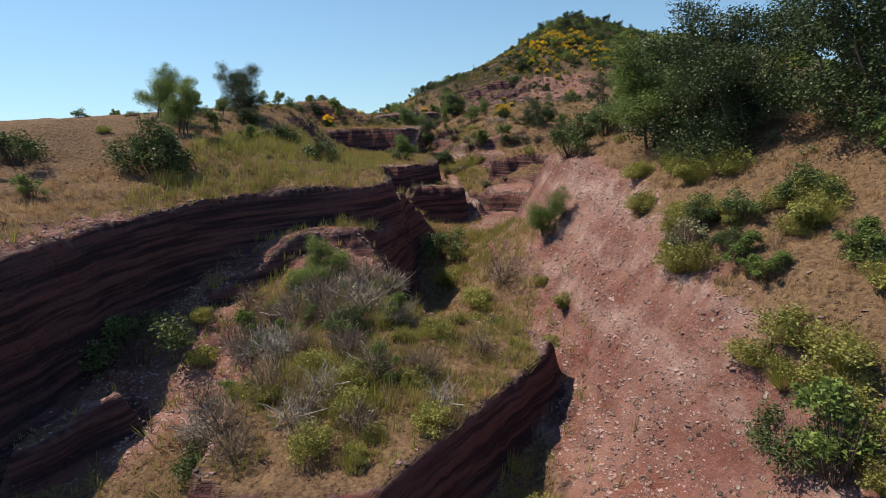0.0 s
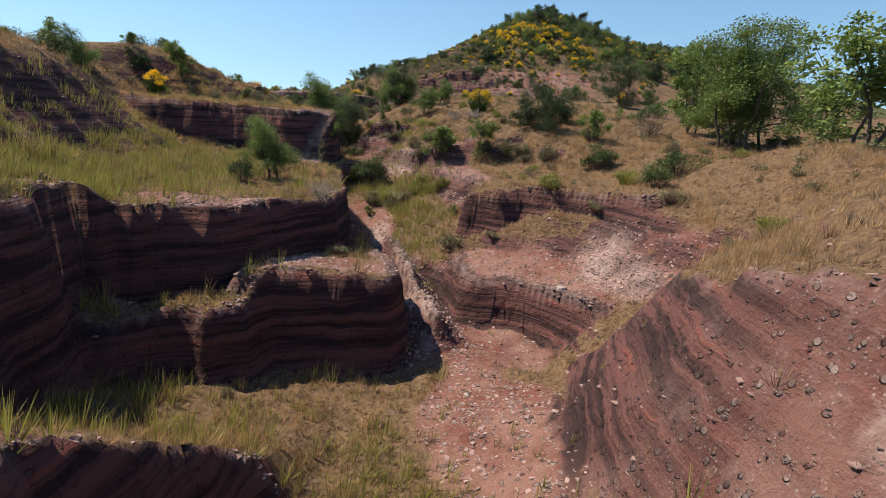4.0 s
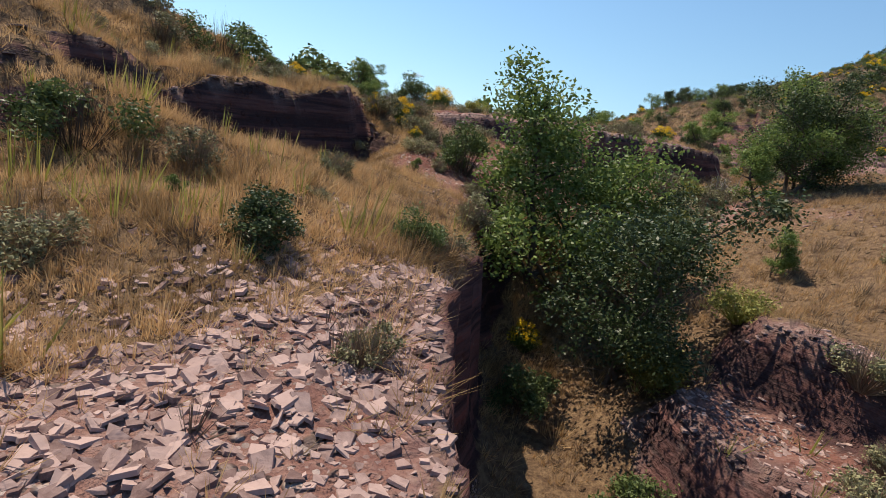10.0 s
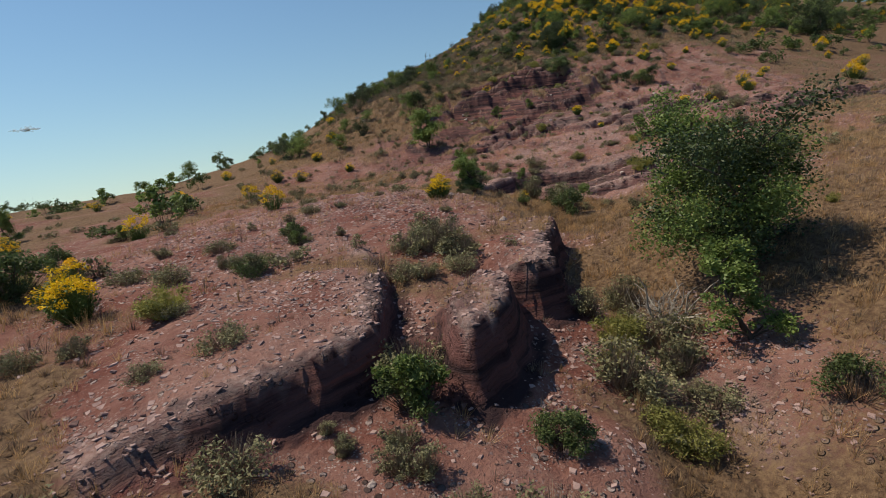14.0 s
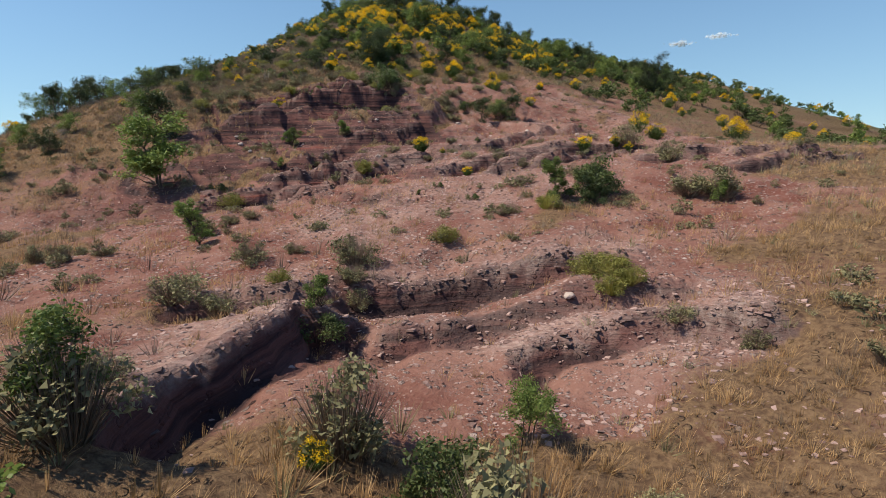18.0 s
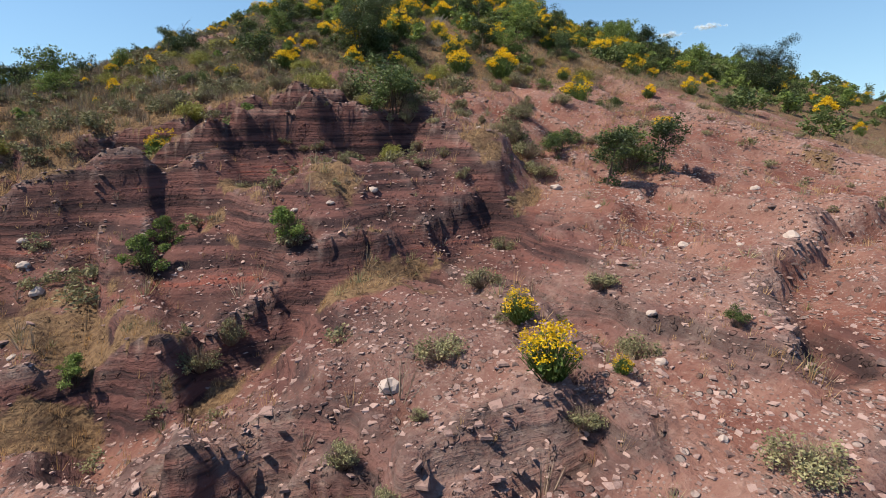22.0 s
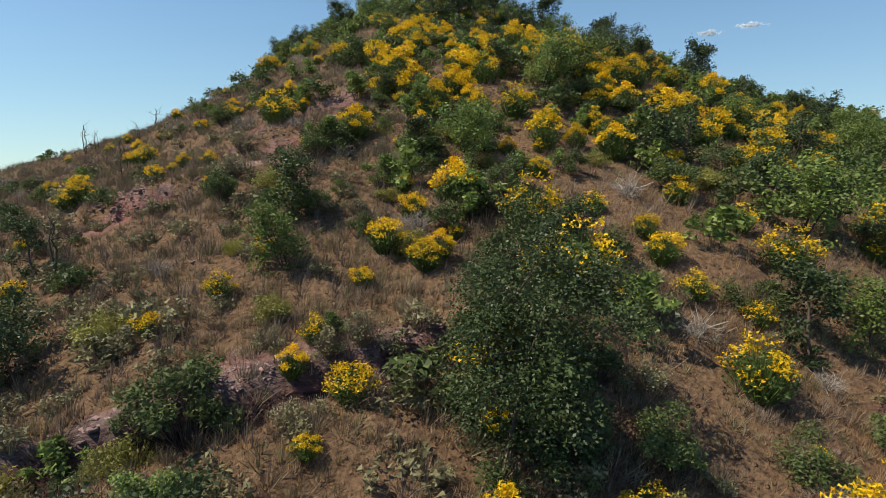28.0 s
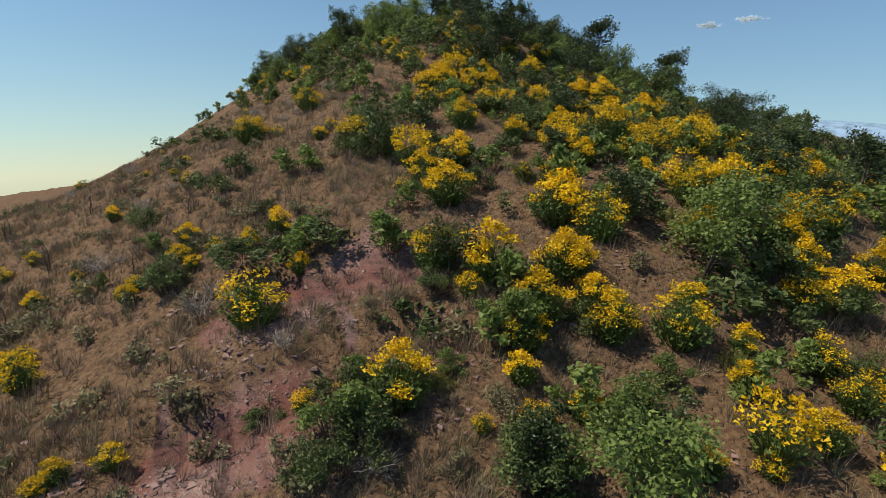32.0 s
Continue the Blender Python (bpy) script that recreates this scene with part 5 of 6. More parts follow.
# scrub round the boulders, on the red ledges and on the cliff
group_of("grey_shrub", GREYS, ((17.4, 114.2, 0.69), (18.6, 112.9, 1.2), (18.5, 113.5, 0.63), (15.8, 113.3, 0.38), (15.5, 113.7, 0.49), (12.2, 115.1, 0.32), (12.6, 114.8, 0.45), (15.6, 114.6, 0.75), (14.8, 116.6, 0.62), (22.7, 115.1, 0.77), (21.1, 115.3, 0.89), (19.9, 114.1, 0.9), (21.4, 117.4, 0.85), (15.9, 114.8, 0.99), (12.4, 117.8, 0.84), (14.5, 117.4, 0.9), (11.7, 119.4, 1.08), (11, 120.1, 1.1), (19.5, 118.3, 1.18), (23.3, 118.7, 1.17), (19.8, 112.7, 0.57), (-1.8, 71.1, 0.9), (-0.8, 71.6, 0.95), (-3.9, 76.3, 1.1), (-0.8, 86, 1.4), (-0.5, 74.1, 1.0), (-1.6, 73.6, 0.8), (-5.8, 70, 0.54), (-6.5, 70.1, 0.41), (-8.5, 76.3, 0.89), (-10.4, 76.9, 0.83), (2.2, 83.6, 1.69), (1.6, 85.8, 1.38), (-0.9, 70.7, 0.8), (4.2, 92.3, 1.08), (2.1, 93.6, 0.89), (3.2, 93.9, 0.49), (9.5, 93.4, 0.64), (15, 91.4, 1.4), (15.6, 90.7, 1.52), (3.8, 91.5, 0.7), (3.8, 91.1, 0.67), (1.5, 98.9, 0.93), (19.8, 98.2, 1.57), (19.1, 95.4, 1.35),))
group_of("olive_shrub", OLIVES, ((14.5, 113.7, 0.64), (14.4, 115.2, 0.53), (9.2, 117.7, 0.83), (9.6, 118.5, 0.91), (10.3, 117.6, 0.98), (14, 118.2, 1.07), (13.1, 117.3, 0.83), (-1.8, 71.8, 0.7), (-1.9, 70.3, 0.7), (-9.7, 74.2, 0.93), (-1.6, 70, 0.7), (-1.4, 72.7, 0.95), (8.2, 88.8, 0.77), (2.2, 91.2, 0.44), (7.9, 87.9, 0.66), (3.2, 104.1, 0.9), (6.9, 92.8, 0.72), (10.5, 92.9, 0.72), (8.6, 103, 0.8), (9.1, 89, 0.74), (8.2, 87.7, 0.57),))
group_of("shrub", SHRUBS, ((25.8, 117.1, 0.98), (15.3, 115.1, 1.87), (10.9, 117.1, 1.18), (10.2, 122.1, 0.9), (-3.6, 70, 0.65), (-5.5, 70.8, 1.11), (-7.7, 78.4, 0.72), (12.5, 92.8, 1.56), (2.6, 90.2, 0.76), (16, 117, 2.21),))
group_of("dry_bush", THORNS, ((16.8, 118.4, 1.16), (-0.3, 72.8, 1.4),))
group_of("holm", HOLMS, ((18.6, 123.8, 2.4), (13.1, 124, 1.75), (19.3, 111.9, 0.78), (1.9, 73.5, 3.6), (11.2, 10.6, 5.2), (9.6, 17.6, 5.4),))
group_of("broom", BROOMS, ((8.6, 117.5, 0.94),))
group_of("grey_shrub", GREYS, ((0.1, 48.2, 1.1), (1, 47.8, 1.1), (1.7, 48.1, 1.02), (7.9, 50.3, 1.1), (2.4, 55.4, 1.1), (3.5, 57.1, 1.03), (1.1, 58.3, 1.1), (3.3, 42.1, 0.92), (10.8, 45.9, 1.1), (14, 45.6, 1.1), (0.6, 61.1, 0.9), (2.2, 62.1, 1.08),))
group_of("olive_shrub", OLIVES, ((0.6, 48.6, 1.1), (2.3, 48.4, 0.95), (2.9, 47.5, 0.84), (2.7, 48.5, 0.84), (3.4, 47.4, 0.82), (7.1, 41.7, 0.88), (9.9, 41.3, 0.86), (-1.5, 62, 1.03), (-0.5, 63.1, 0.93), (3.1, 60.4, 0.89),))


def scatter(kind, makers, count, x0, x1, y0, y1, low, high, keep, squash=1.0):
    """Plants at random over a stretch of ground, where keep(x, y) allows."""
    made, tries = 0, 0
    while made < count and tries < count * 30:
        tries += 1
        x, y = rng.uniform(x0, x1), rng.uniform(y0, y1)
        if rng.random() < keep(x, y):
            plant(kind, makers, x, y, rng.uniform(low, high), squash * rng.uniform(0.85, 1.15))
            made += 1


def mass(kind, name, label, category, makers, spots, share, grow):
    """Far plants past counting, joined: each is a thinned copy of one of the built plants, with fewer, larger leaves."""
    parts = {}
    for k in placed[kind]:
        for child in placed[kind][k].children:
            me = child.data
            if len(me.polygons[0].vertices) == 3:
                v = np.empty(len(me.vertices) * 3, np.float32)
                me.vertices.foreach_get("co", v)
                parts.setdefault(me.materials[0].name, {}).setdefault(k, []).append(v.reshape(-1, 3, 3))
    keys = list(placed[kind])
    pick = rng.integers(len(keys), size=len(spots))
    top = new(name)
    for stuff_name, sets in parts.items():
        out = []
        for (x, y, size), p in zip(spots, pick):
            for tri in sets.get(keys[p], []):
                t = tri[rng.random(len(tri)) < share]
                mid = t.mean(1, keepdims=True)
                t = (mid + (t - mid) * (1.0 if "leaf" not in stuff_name and "flower" not in stuff_name else grow)) * size
                a = rng.uniform(0, 6.28)
                cs, sn = math.cos(a), math.sin(a)
                t = np.stack([t[..., 0] * cs - t[..., 1] * sn, t[..., 0] * sn + t[..., 1] * cs, t[..., 2] * rng.uniform(0.8, 1.15)], -1)
                out.append(t + np.array([x, y, ground_at(x, y) - 0.04 * size]))
        v = np.concatenate(out).reshape(-1, 3)
        part(stuff_name, mesh_from(stuff_name, v, np.arange(len(v)).reshape(-1, 3), bpy.data.materials[stuff_name]), top)
    tagged(top, label, category, kind="stuff")


def spots(count, x0, x1, y0, y1, low, high, keep):
    made = []
    for _ in range(count * 30):
        x, y = rng.uniform(x0, x1), rng.uniform(y0, y1)
        if len(made) < count and rng.random() < keep(x, y):
            made.append((x, y, rng.uniform(low, high)))
    return made


def gentle(x, y, most=0.9):
    return float(sample(SLOPE, x, y)) < most


def off_ravine(x, y):
    k = loft(np.array([float(y)]))[0]
    return 1.0 if (x < k[2, 0] or x > k[9, 0] + 0.6) and gentle(x, y) else 0.0


def grassy(x, y):
    return float(sample(cover, x, y)) * gentle(x, y)


scatter("olive_shrub", OLIVES, 40, -16, 16, 20, 80, 0.3, 0.7, lambda x, y: grassy(x, y) * off_ravine(x, y))
scatter("grey_shrub", GREYS, 40, -20, 22, 8, 84, 0.3, 0.8, lambda x, y: grassy(x, y) * off_ravine(x, y))
scatter("dry_bush", THORNS, 34, -7.5, -0.4, 6.2, 15.0, 0.8, 1.4, lambda x, y: float(gentle(x, y)))
scatter("olive_shrub", OLIVES, 22, -7.5, 3.4, 6.2, 16.5, 0.5, 1.0, lambda x, y: float(gentle(x, y)))
scatter("shrub", SHRUBS, 12, -7.0, -1.0, 7.0, 15.0, 0.7, 1.2, lambda x, y: float(gentle(x, y)))
scatter("olive_shrub", OLIVES, 30, 6.2, 9.4, 2, 17, 0.7, 1.2, lambda x, y: 1.0)
scatter("shrub", SHRUBS, 12, 6.4, 9.6, 1, 13, 0.8, 1.4, lambda x, y: 1.0)
scatter("oak", OAKS, 8, -44, -20, 15, 80, 2.2, 4.0, off_ravine)
scatter("shrub", SHRUBS, 20, -30, -12, 8, 66, 0.8, 1.8, off_ravine)
scatter("oak", OAKS, 12, 13, 30, -4, 66, 3.5, 6.0, off_ravine)
scatter("shrub", SHRUBS, 26, 9, 26, 0, 66, 0.8, 2.0, off_ravine)
scatter("grey_shrub", GREYS, 40, -16, 0, 64, 100, 0.35, 0.8, lambda x, y: gentle(x, y))
# the upper hill: broom on its right side, grey scrub on its left


def bright(x, y):
    return float(smooth(14, 27, x - 0.1 * (y - 125)) * (0.3 + 0.7 * (vnoise(np.array(x * 0.25), np.array(y * 0.25), 5) > -0.15)))


scatter("broom", BROOMS, 120, 17, 42, 124, 158, 0.7, 1.5, bright)
scatter("broom", BROOMS, 26, 4, 20, 122, 150, 0.35, 0.7, lambda x, y: 1.0)
scatter("shrub", SHRUBS, 84, 15, 40, 121, 152, 0.6, 1.6, lambda x, y: 0.25 + 0.75 * bright(x, y))
scatter("shrub", SHRUBS, 36, 2, 18, 120, 146, 0.35, 0.8, lambda x, y: 1.0)
scatter("hill_holm", HILL_HOLMS, 24, -14, 4, 114, 138, 1.3, 2.5, lambda x, y: 1.0)
scatter("hill_holm", HILL_HOLMS, 80, 20, 60, 122, 176, 1.4, 3.0, lambda x, y: bright(x - 8, y))
scatter("olive_shrub", OLIVES, 50, 2, 30, 116, 140, 0.5, 1.1, lambda x, y: 1.0)
scatter("grey_shrub", GREYS, 60, 0, 24, 119, 140, 0.35, 0.9, lambda x, y: 1 - 0.6 * bright(x, y))
scatter("dry_bush", THORNS, 110, -6, 26, 119, 172, 0.4, 1.0, lambda x, y: 1 - 0.7 * bright(x, y))
scatter("hill_holm", HILL_HOLMS, 26, 26, 46, 174, 196, 1.8, 3.6, lambda x, y: 1.0)
scatter("hill_holm", HILL_HOLMS, 30, 33, 52, 154, 184, 2.0, 3.8, lambda x, y: 1.0)
scatter("hill_holm", HILL_HOLMS, 14, -22, 6, 138, 182, 1.0, 2.0, lambda x, y: 1.0)
scatter("hill_holm", HILL_HOLMS, 28, -90, -24, 70, 170, 1.8, 3.6, lambda x, y: 0.8)
scatter("hill_holm", HILL_HOLMS, 14, -5, 7, 122, 150, 1.2, 2.3, lambda x, y: 1.0)
scatter("grey_shrub", GREYS, 34, -13, -4, 53, 70, 0.4, 1.1, lambda x, y: gentle(x, y))
scatter("dead_tree", DEADS, 12, -4, 14, 132, 166, 1.2, 2.2, lambda x, y: 1.0)


def clumped(x, y, seed):
    return float(smooth(-0.1, 0.25, vnoise(np.array(x * 0.4), np.array(y * 0.4), seed)))


mass("broom", "broom_thicket", "broom in yellow flower massed over the far slope", "broom", BROOMS,
     spots(120, 20, 62, 134, 192, 0.7, 1.5, bright) + spots(36, -6, 24, 122, 178, 0.3, 0.65, lambda x, y: 1.0)
     + spots(90, 24, 90, 98, 160, 0.6, 1.3, lambda x, y: clumped(x, y, 8)) + spots(34, -50, -6, 84, 130, 0.5, 1.1, lambda x, y: clumped(x, y, 9)), 0.5, 1.35)
mass("shrub", "distant_scrub", "green scrub covering the far slopes", "scrub", SHRUBS,
     spots(1000, 16, 70, 122, 196, 0.7, 1.8, lambda x, y: 0.15 + 0.85 * bright(x, y)) + spots(280, 34, 96, 96, 190, 0.9, 2.4, lambda x, y: 0.4 + 0.6 * clumped(x, y, 11))
     + spots(170, -90, -14, 62, 170, 1.0, 2.6, lambda x, y: clumped(x, y, 12)) + spots(60, -16, 12, 120, 180, 0.5, 1.2, lambda x, y: 1.0)
     + spots(60, 10, 40, -4, 70, 0.7, 1.6, off_ravine) + spots(70, 26, 52, 154, 196, 1.4, 2.4, lambda x, y: 1.0), 0.17, 2.1)
mass("grey_shrub", "grey_scrub", "low grey-green scrub scattered over the hill", "scrub", GREYS,
     spots(150, -15, 17, 8, 66, 0.25, 0.65, lambda x, y: grassy(x, y) * off_ravine(x, y)) + spots(420, -10, 44, 118, 176, 0.3, 0.95, lambda x, y: 1 - 0.5 * bright(x, y)) + spots(170, 0, 19, 119, 147, 0.45, 1.1, lambda x, y: 0.3 + 0.7 * clumped(x, y, 18)) + spots(70, 0, 20, 111, 122, 0.4, 0.9, lambda x, y: gentle(x, y, 1.2)) + spots(250, -14, 32, 90, 121, 0.2, 0.6, lambda x, y: 0.25 + 0.75 * clumped(x, y, 6))
     + spots(120, -40, 0, 66, 124, 0.4, 1.0, lambda x, y: clumped(x, y, 14) * gentle(x, y)) + spots(90, 6, 30, 62, 96, 0.3, 0.8, lambda x, y: clumped(x, y, 15) * gentle(x, y)), 0.22, 1.9)

# ---- grass ----
def grass(name, label, material, count, x0, x1, y0, y1, height, per, keep, power=1.0, width=0.012):
    n = int(count * 3)
    x, y = rng.uniform(x0, x1, n), rng.uniform(y0, y1, n)
    clump = smooth(-0.45, 0.2, fbm(x * 1.5, y * 1.5, 93, 3))
    ok = (rng.random(n) < keep(x, y) * (0.25 + 0.75 * clump)) & (sample(SLOPE, x, y) < 1.8)
    x, y = x[ok][:count], y[ok][:count]
    z = sample(ZZ, x, y)
    size = height * rng.uniform(0.5, 1.3, len(x)) * (0.75 + 0.75 * smooth(-0.3, 0.6, fbm(x * 1.1, y * 1.1, 91, 3)))
    root = np.repeat(np.stack([x, y, z - 0.03], 1), per, 0)
    s = np.repeat(size, per)[:, None]
    m = len(root)
    ang, out = rng.uniform(0, 2 * math.pi, m), rng.random(m)
    lean = np.stack([np.cos(ang) * out, np.sin(ang) * out, np.zeros(m)], 1)
    base = root + lean * s * 0.28
    tip = base + lean * s * 0.5 * power + (0.12 * s * np.array([1.0, -0.3, 0])) + np.stack([np.zeros(m), np.zeros(m), (1.05 - 0.5 * out)], 1) * s
    ob = new(name, mesh_from(name, *blades(base, tip, width * (0.7 + s.ravel())), material))
    return tagged(ob, label, "grass", kind="stuff")


def covered(x, y):
    return np.clip(1.25 * sample(cover, x, y) - 0.2, 0, 1)


def lush(x, y):
    wet = np.zeros(len(x))
    for cx, cy, rx, ry in ((-2.6, 10.0, 3.6, 4.0), (1.4, 12.5, 1.8, 4.0), (8.4, 9.0, 1.6, 6.0), (1.4, 26.0, 1.8, 5.0), (2.0, 45.5, 1.2, 4.0), (1.0, 50.5, 1.5, 2.0), (1.6, 57.5, 1.6, 3.0), (-10, 30, 6, 16)):
        wet = np.maximum(wet, np.exp(-((x - cx) / rx)**2 - ((y - cy) / ry)**2))
    return wet


grass("dry_grass", "sun-bleached golden dry grass on red soil", DRY_GRASS, 46000, -15, 17, 6, 84, 0.21, 9, lambda x, y: covered(x, y) * (1 - 0.8 * lush(x, y)), width=0.011)
grass("green_grass", "tufts of yellow-green grass in the ravine", GREEN_GRASS, 15000, -12, 6, 6, 62, 0.46, 10, lambda x, y: lush(x, y) * (0.4 + covered(x, y)), width=0.018)
grass("deep_grass", "thick low dry grass on the plateau", DRY_GRASS, 15000, -13, -3, 50, 66, 0.19, 14, lambda x, y: 0.1 + covered(x, y), 2.2, width=0.008)
grass("slope_brush", "brown dry brush between the bushes", DRY_TWIG, 7000, -2, 24, 120, 152, 0.34, 20, lambda x, y: 0.25 + covered(x, y), 1.5, width=0.012)
grass("slope_tussock", "grey-green cushions between the bushes", GREY_LEAF, 2800, -2, 24, 120, 152, 0.3, 22, lambda x, y: 0.25 + covered(x, y), 1.7, width=0.014)
grass("thin_dry_grass", "sparse dry grass tufts on the red slope", DRY_GRASS, 24000, -14, 32, 80, 128, 0.22, 9, lambda x, y: 0.05 + covered(x, y) + 0.5 * smooth(0.12, 0.3, fbm(x * 0.35, y * 0.35, 97, 3)), width=0.010)
grass("hill_grass", "brownish dry grass over the upper hill", HILL_GRASS, 16000, -10, 46, 118, 178, 0.32, 8, lambda x, y: 0.2 + covered(x, y), width=0.014)
grass("tussock", "small brown and grey dry tussocks", DRY_TWIG, 8000, -15, 18, 6, 84, 0.24, 26, lambda x, y: 0.06 + 0.7 * covered(x, y), 1.5, width=0.008)
grass("pale_tussock", "bleached dry grass cushions", DRY_GRASS, 11000, -15, 18, 6, 100, 0.27, 30, lambda x, y: 0.05 + 0.8 * covered(x, y), 1.7, width=0.008)
grass("hill_tussock", "small grey-green tussocks over the hill", GREY_LEAF, 8500, -8, 46, 84, 172, 0.26, 24, lambda x, y: 0.08 + 0.55 * covered(x, y) + 0.6 * (y > 118), 1.6, width=0.011)
grass("brown_tussock", "brown dry twigs and tussocks over the hill", DRY_TWIG, 12000, -8, 40, 88, 172, 0.38, 20, lambda x, y: 0.05 + 0.4 * covered(x, y) + 0.6 * (y > 118), 1.4, width=0.011)


# ---- loose stone ----
def flakes(name, label, material, count, keep, x0, x1, y0, y1, low, high, tilt=0.3):
    """Flat broken slabs strewn over the ground, each with its own edges and tilt."""
    n = count * 14
    x, y = rng.uniform(x0, x1, n), rng.uniform(y0, y1, n)
    ok = rng.random(n) < keep(x, y)
    x, y = x[ok][:count], y[ok][:count]
    z, k = sample(ZZ, x, y), len(x)
    size = low + (high - low) * rng.random(k) ** 2.2
    corners = np.array([(-1, -0.7), (0.6, -0.9), (1, 0.3), (-0.3, 0.9)])
    shape = corners[None] * rng.uniform(0.6, 1.2, (k, 4, 2)) * size[:, None, None] * 0.5
    ang = rng.uniform(0, 2 * math.pi, k)
    c, s = np.cos(ang)[:, None], np.sin(ang)[:, None]
    px, py = shape[..., 0] * c - shape[..., 1] * s, shape[..., 0] * s + shape[..., 1] * c
    tx, ty = rng.normal(size=(k, 1)) * tilt, rng.normal(size=(k, 1)) * tilt
    lift = px * tx + py * ty
    thick = (size * rng.uniform(0.06, 0.2, k))[:, None]
    low_z = z[:, None] + lift - 0.25 * thick
    bottom = np.stack([x[:, None] + px, y[:, None] + py, low_z], -1)
    top = np.stack([x[:, None] + px * 0.86, y[:, None] + py * 0.86, low_z + thick], -1)
    v = np.concatenate([bottom, top], 1).reshape(-1, 3)
    f = np.array([(4, 5, 6, 7), (0, 1, 5, 4), (1, 2, 6, 5), (2, 3, 7, 6), (3, 0, 4, 7)])
    faces = (f[None] + 8 * np.arange(k)[:, None, None]).reshape(-1, 4)
    return tagged(new(name, mesh_from(name, v, faces, material)), label, "stones", kind="stuff")


def bare(x, y):
    return np.clip(1 - 1.5 * sample(cover, x, y), 0, 1) * (0.15 + sample(PALE, x, y) + 0.6 * (vnoise(x * 0.5, y * 0.5, 71) > -0.1)) * (sample(SLOPE, x, y) < 1.2)


def edge(x, y):
    return sample(brow, x, y) * (0.15 + (vnoise(x * 0.8, y * 0.8, 73) > 0.0)) * (sample(SLOPE, x, y) < 2.0)


flakes("ledge_slabs", "layered dark slabs breaking off along the ledges", LEDGE_STONE, 30000, edge, -13, 16, 6, 84, 0.04, 0.19, 0.14)
flakes("hill_ledge_slabs", "broken purple-grey slabs along the ledges on the hill", LEDGE_STONE, 17000, edge, -6, 30, 82, 145, 0.04, 0.22, 0.12)
flakes("lip_rubble", "dense broken slabs along the rim of the ravine", STONE, 8000, lambda x, y: np.exp(-((x + 3.9) / 1.2)**2) * (sample(SLOPE, x, y) < 1.4), -8, -2, 48, 59, 0.04, 0.15, 0.25)
flakes("scree", "broken pinkish-grey slabs strewn on red soil", STONE, 34000, bare, -13, 16, 6, 86, 0.03, 0.15, 0.2)
flakes("hill_scree", "small pale stones strewn on the red slope", STONE, 40000, bare, -8, 30, 82, 128, 0.025, 0.135, 0.2)



def rock_mesh(seed):
    bm = bmesh.new()
    bmesh.ops.create_icosphere(bm, subdivisions=2, radius=0.5)
    for v in bm.verts:
        d = noise.noise(v.co * 2.1 + Vector((seed, 0, 0))) * 0.45 + noise.noise(v.co * 5 + Vector((0, seed, 0))) * 0.15
        v.co *= 1 + d
        v.co.z *= 0.62
    me = bpy.data.meshes.new("rock")
    bm.to_mesh(me)
    bm.free()
    me.materials.append(PALE_STONE)
    return me


ROCKS = [rock_mesh(k * 3.7) for k in range(5)]
for k in range(90):
    x, y = (rng.uniform(5, 22), rng.uniform(96, 116)) if k % 2 else (rng.uniform(-8, 9), rng.uniform(10, 92))
    if sample(cover, x, y) < 0.55 and gentle(x, y, 1.2):
        size = 0.1 + 0.25 * rng.random() ** 2
        ob = new("rock", ROCKS[k % 5])
        ob.matrix_basis = Matrix.LocRotScale((x, y, ground_at(x, y) + 0.1 * size), Euler((0, 0, rng.uniform(0, 6))), (size, size * rng.uniform(0.7, 1.2), size))
        tagged(ob, "loose pale grey rock on the red slope", "rock", "loose rocks on the slope")


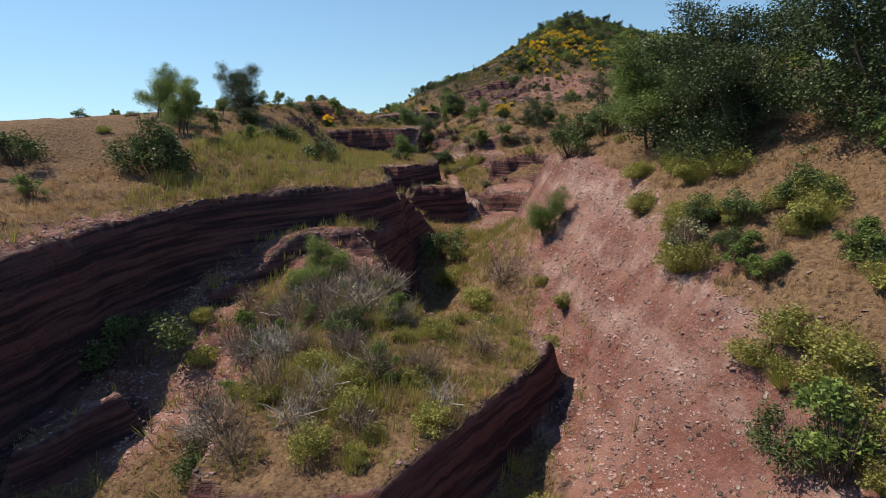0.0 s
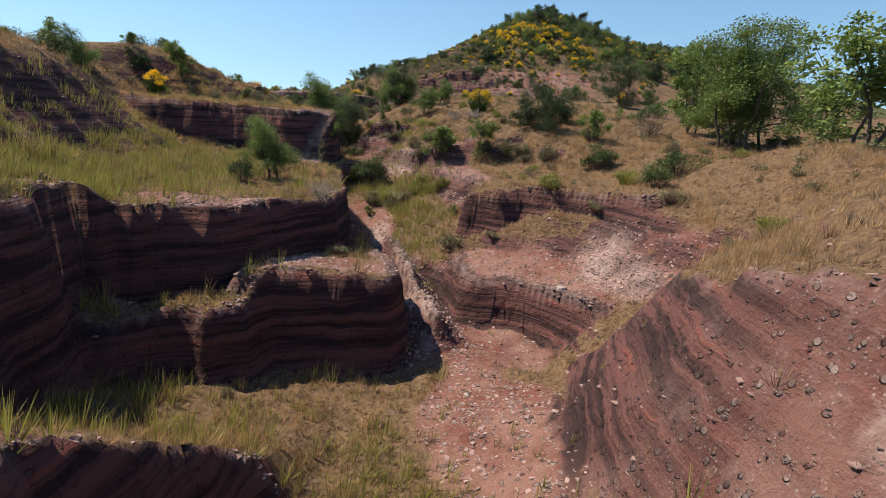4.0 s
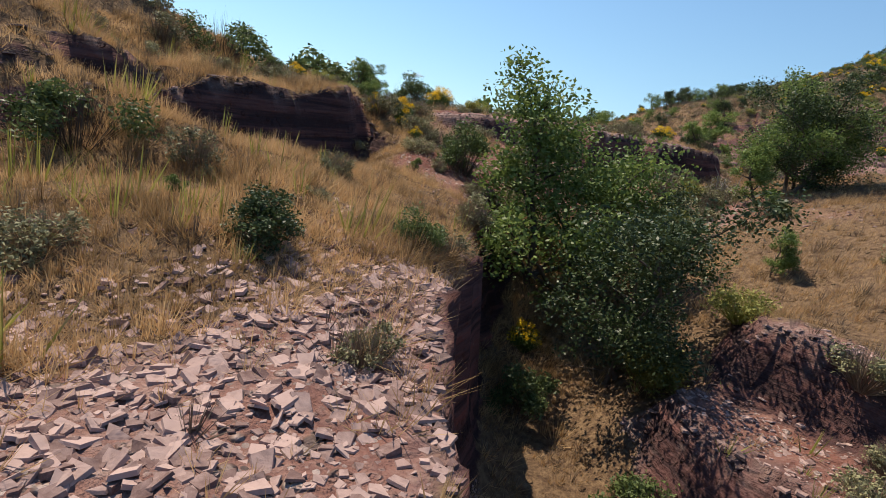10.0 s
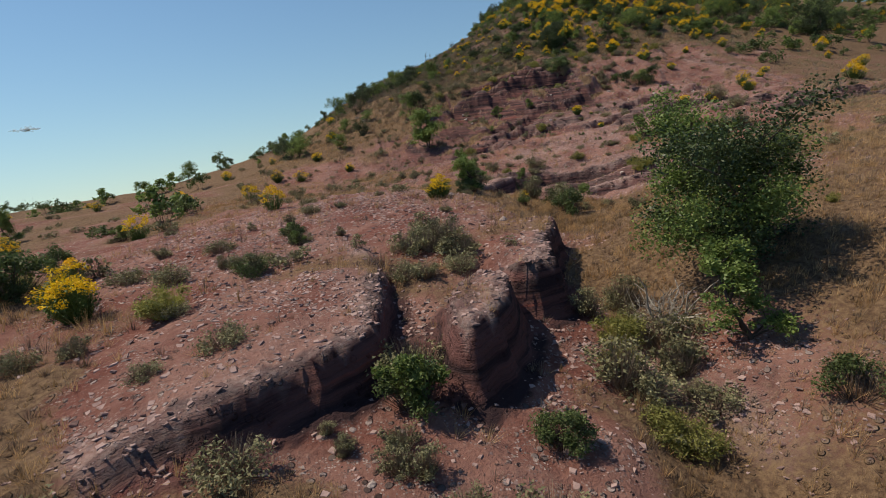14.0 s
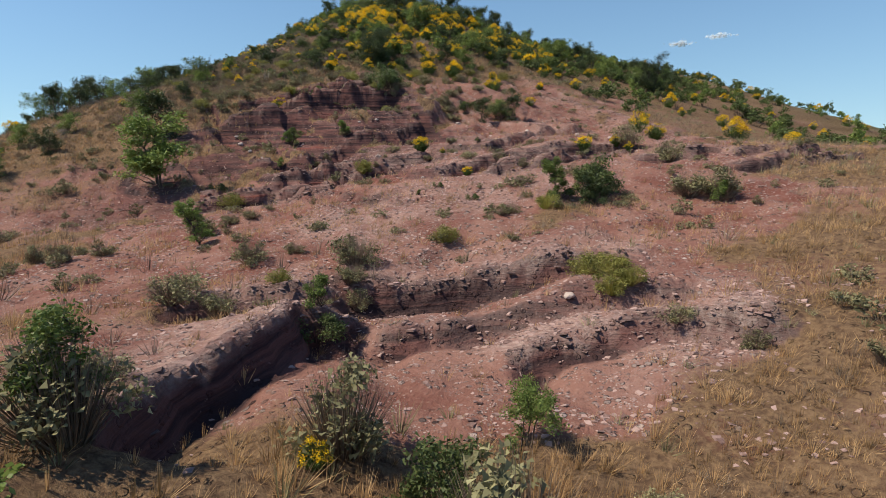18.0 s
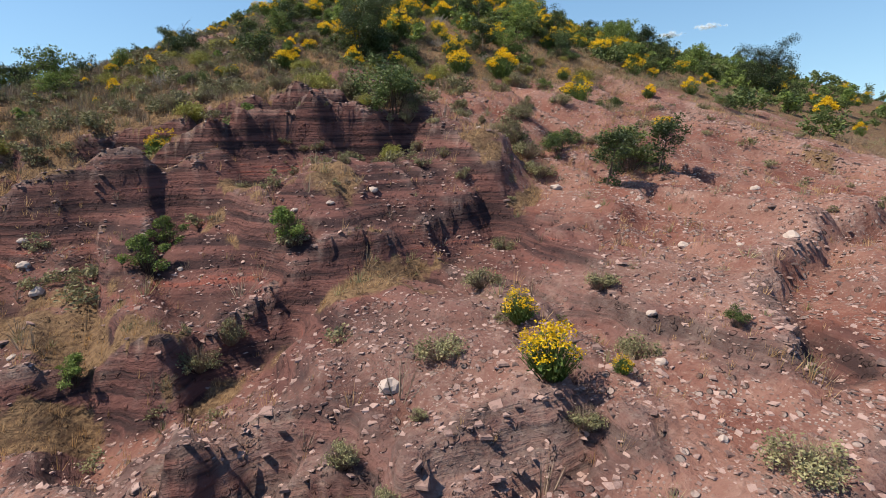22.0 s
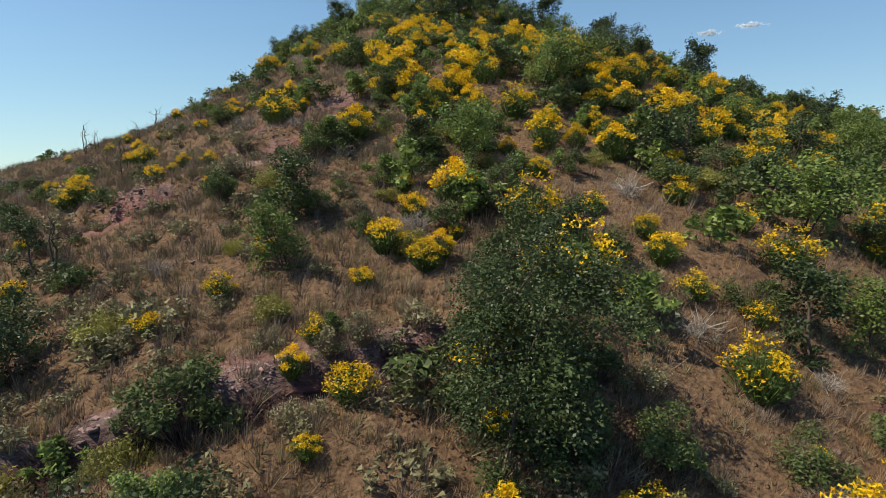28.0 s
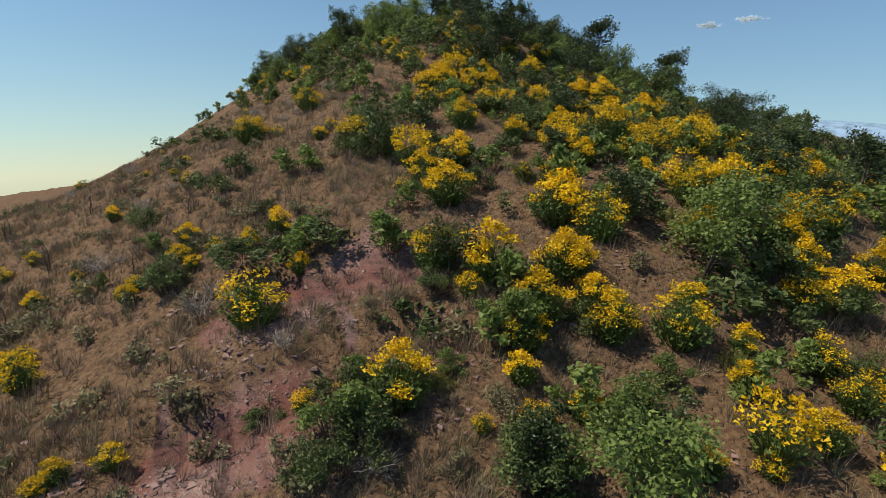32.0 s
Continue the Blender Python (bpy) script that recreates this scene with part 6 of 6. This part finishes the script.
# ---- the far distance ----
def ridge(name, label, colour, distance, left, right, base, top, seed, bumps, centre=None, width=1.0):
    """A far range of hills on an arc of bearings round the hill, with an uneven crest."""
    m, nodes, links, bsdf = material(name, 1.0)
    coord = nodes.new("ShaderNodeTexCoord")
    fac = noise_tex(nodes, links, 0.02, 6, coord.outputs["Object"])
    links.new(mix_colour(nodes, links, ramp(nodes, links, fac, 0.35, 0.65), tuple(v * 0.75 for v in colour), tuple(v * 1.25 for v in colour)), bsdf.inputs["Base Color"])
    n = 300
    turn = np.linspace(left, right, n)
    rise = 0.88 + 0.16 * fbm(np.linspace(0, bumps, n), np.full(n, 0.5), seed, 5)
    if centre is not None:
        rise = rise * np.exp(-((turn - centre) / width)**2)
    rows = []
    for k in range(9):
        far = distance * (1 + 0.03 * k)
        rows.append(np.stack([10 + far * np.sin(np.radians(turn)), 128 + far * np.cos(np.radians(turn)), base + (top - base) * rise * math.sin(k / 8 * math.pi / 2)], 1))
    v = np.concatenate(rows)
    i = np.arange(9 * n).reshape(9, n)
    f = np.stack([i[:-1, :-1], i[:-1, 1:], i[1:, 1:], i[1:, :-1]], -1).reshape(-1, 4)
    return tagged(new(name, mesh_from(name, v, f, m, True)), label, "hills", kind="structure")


# air haze is painted into the bluish base colours of these two far ranges
ridge("backdrop_mountains", "mountains on the horizon, haze painted in as blue", (0.22, 0.33, 0.46), 2700, 42, 120, -250, 55, 81, 7)
ridge("backdrop_hills", "hills beyond the valley, haze painted in as blue-green", (0.09, 0.15, 0.17), 1800, 42, 120, -200, -6, 83, 8)
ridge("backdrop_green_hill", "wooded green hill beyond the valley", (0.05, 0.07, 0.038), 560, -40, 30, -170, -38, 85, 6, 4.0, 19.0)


def cloud(bearing, elevation, width, seed):
    """A small fair-weather cloud, far off: a flat drift of puffs."""
    far = 3600
    bm = bmesh.new()
    puff = np.random.default_rng(seed)
    for _ in range(70):
        along = puff.normal() * 0.22
        at = Vector((along, puff.normal() * 0.08, puff.normal() * 0.05 * math.exp(-6 * along * along))) * width
        r = width * puff.uniform(0.015, 0.06)
        bmesh.ops.create_icosphere(bm, subdivisions=2, radius=r, matrix=Matrix.Translation(at) @ Matrix.Diagonal((1.4, 1.0, 0.8, 1)))
    for v in bm.verts:
        v.co += noise.noise_vector(v.co * (14 / width)) * 0.03 * width
    me = bpy.data.meshes.new("cloud")
    bm.to_mesh(me)
    bm.free()
    me.materials.append(CLOUD)
    me.polygons.foreach_set("use_smooth", np.ones(len(me.polygons), bool))
    b, e = radians(bearing), radians(elevation)
    ob = new("cloud", me)
    ob.matrix_basis = Matrix.LocRotScale((10 + far * math.sin(b) * math.cos(e), 100 + far * math.cos(b) * math.cos(e), far * math.sin(e)), Euler((0, 0, -b)), None)
    return tagged(ob, "small white cloud in the blue sky", "cloud", "clouds", kind="structure")


CLOUD = material("cloud", 1.0)[0]
mist = CLOUD.node_tree.nodes
mist["Principled BSDF"].inputs["Base Color"].default_value = (0.9, 0.92, 0.95, 1)
mist["Principled BSDF"].inputs["Alpha"].default_value = 0.16
cloud(53.0, 8.6, 150, 1)
cloud(56.2, 9.0, 150, 2)
cloud(-27.6, 2.6, 120, 3)
cloud(32.0, 7.4, 120, 4)
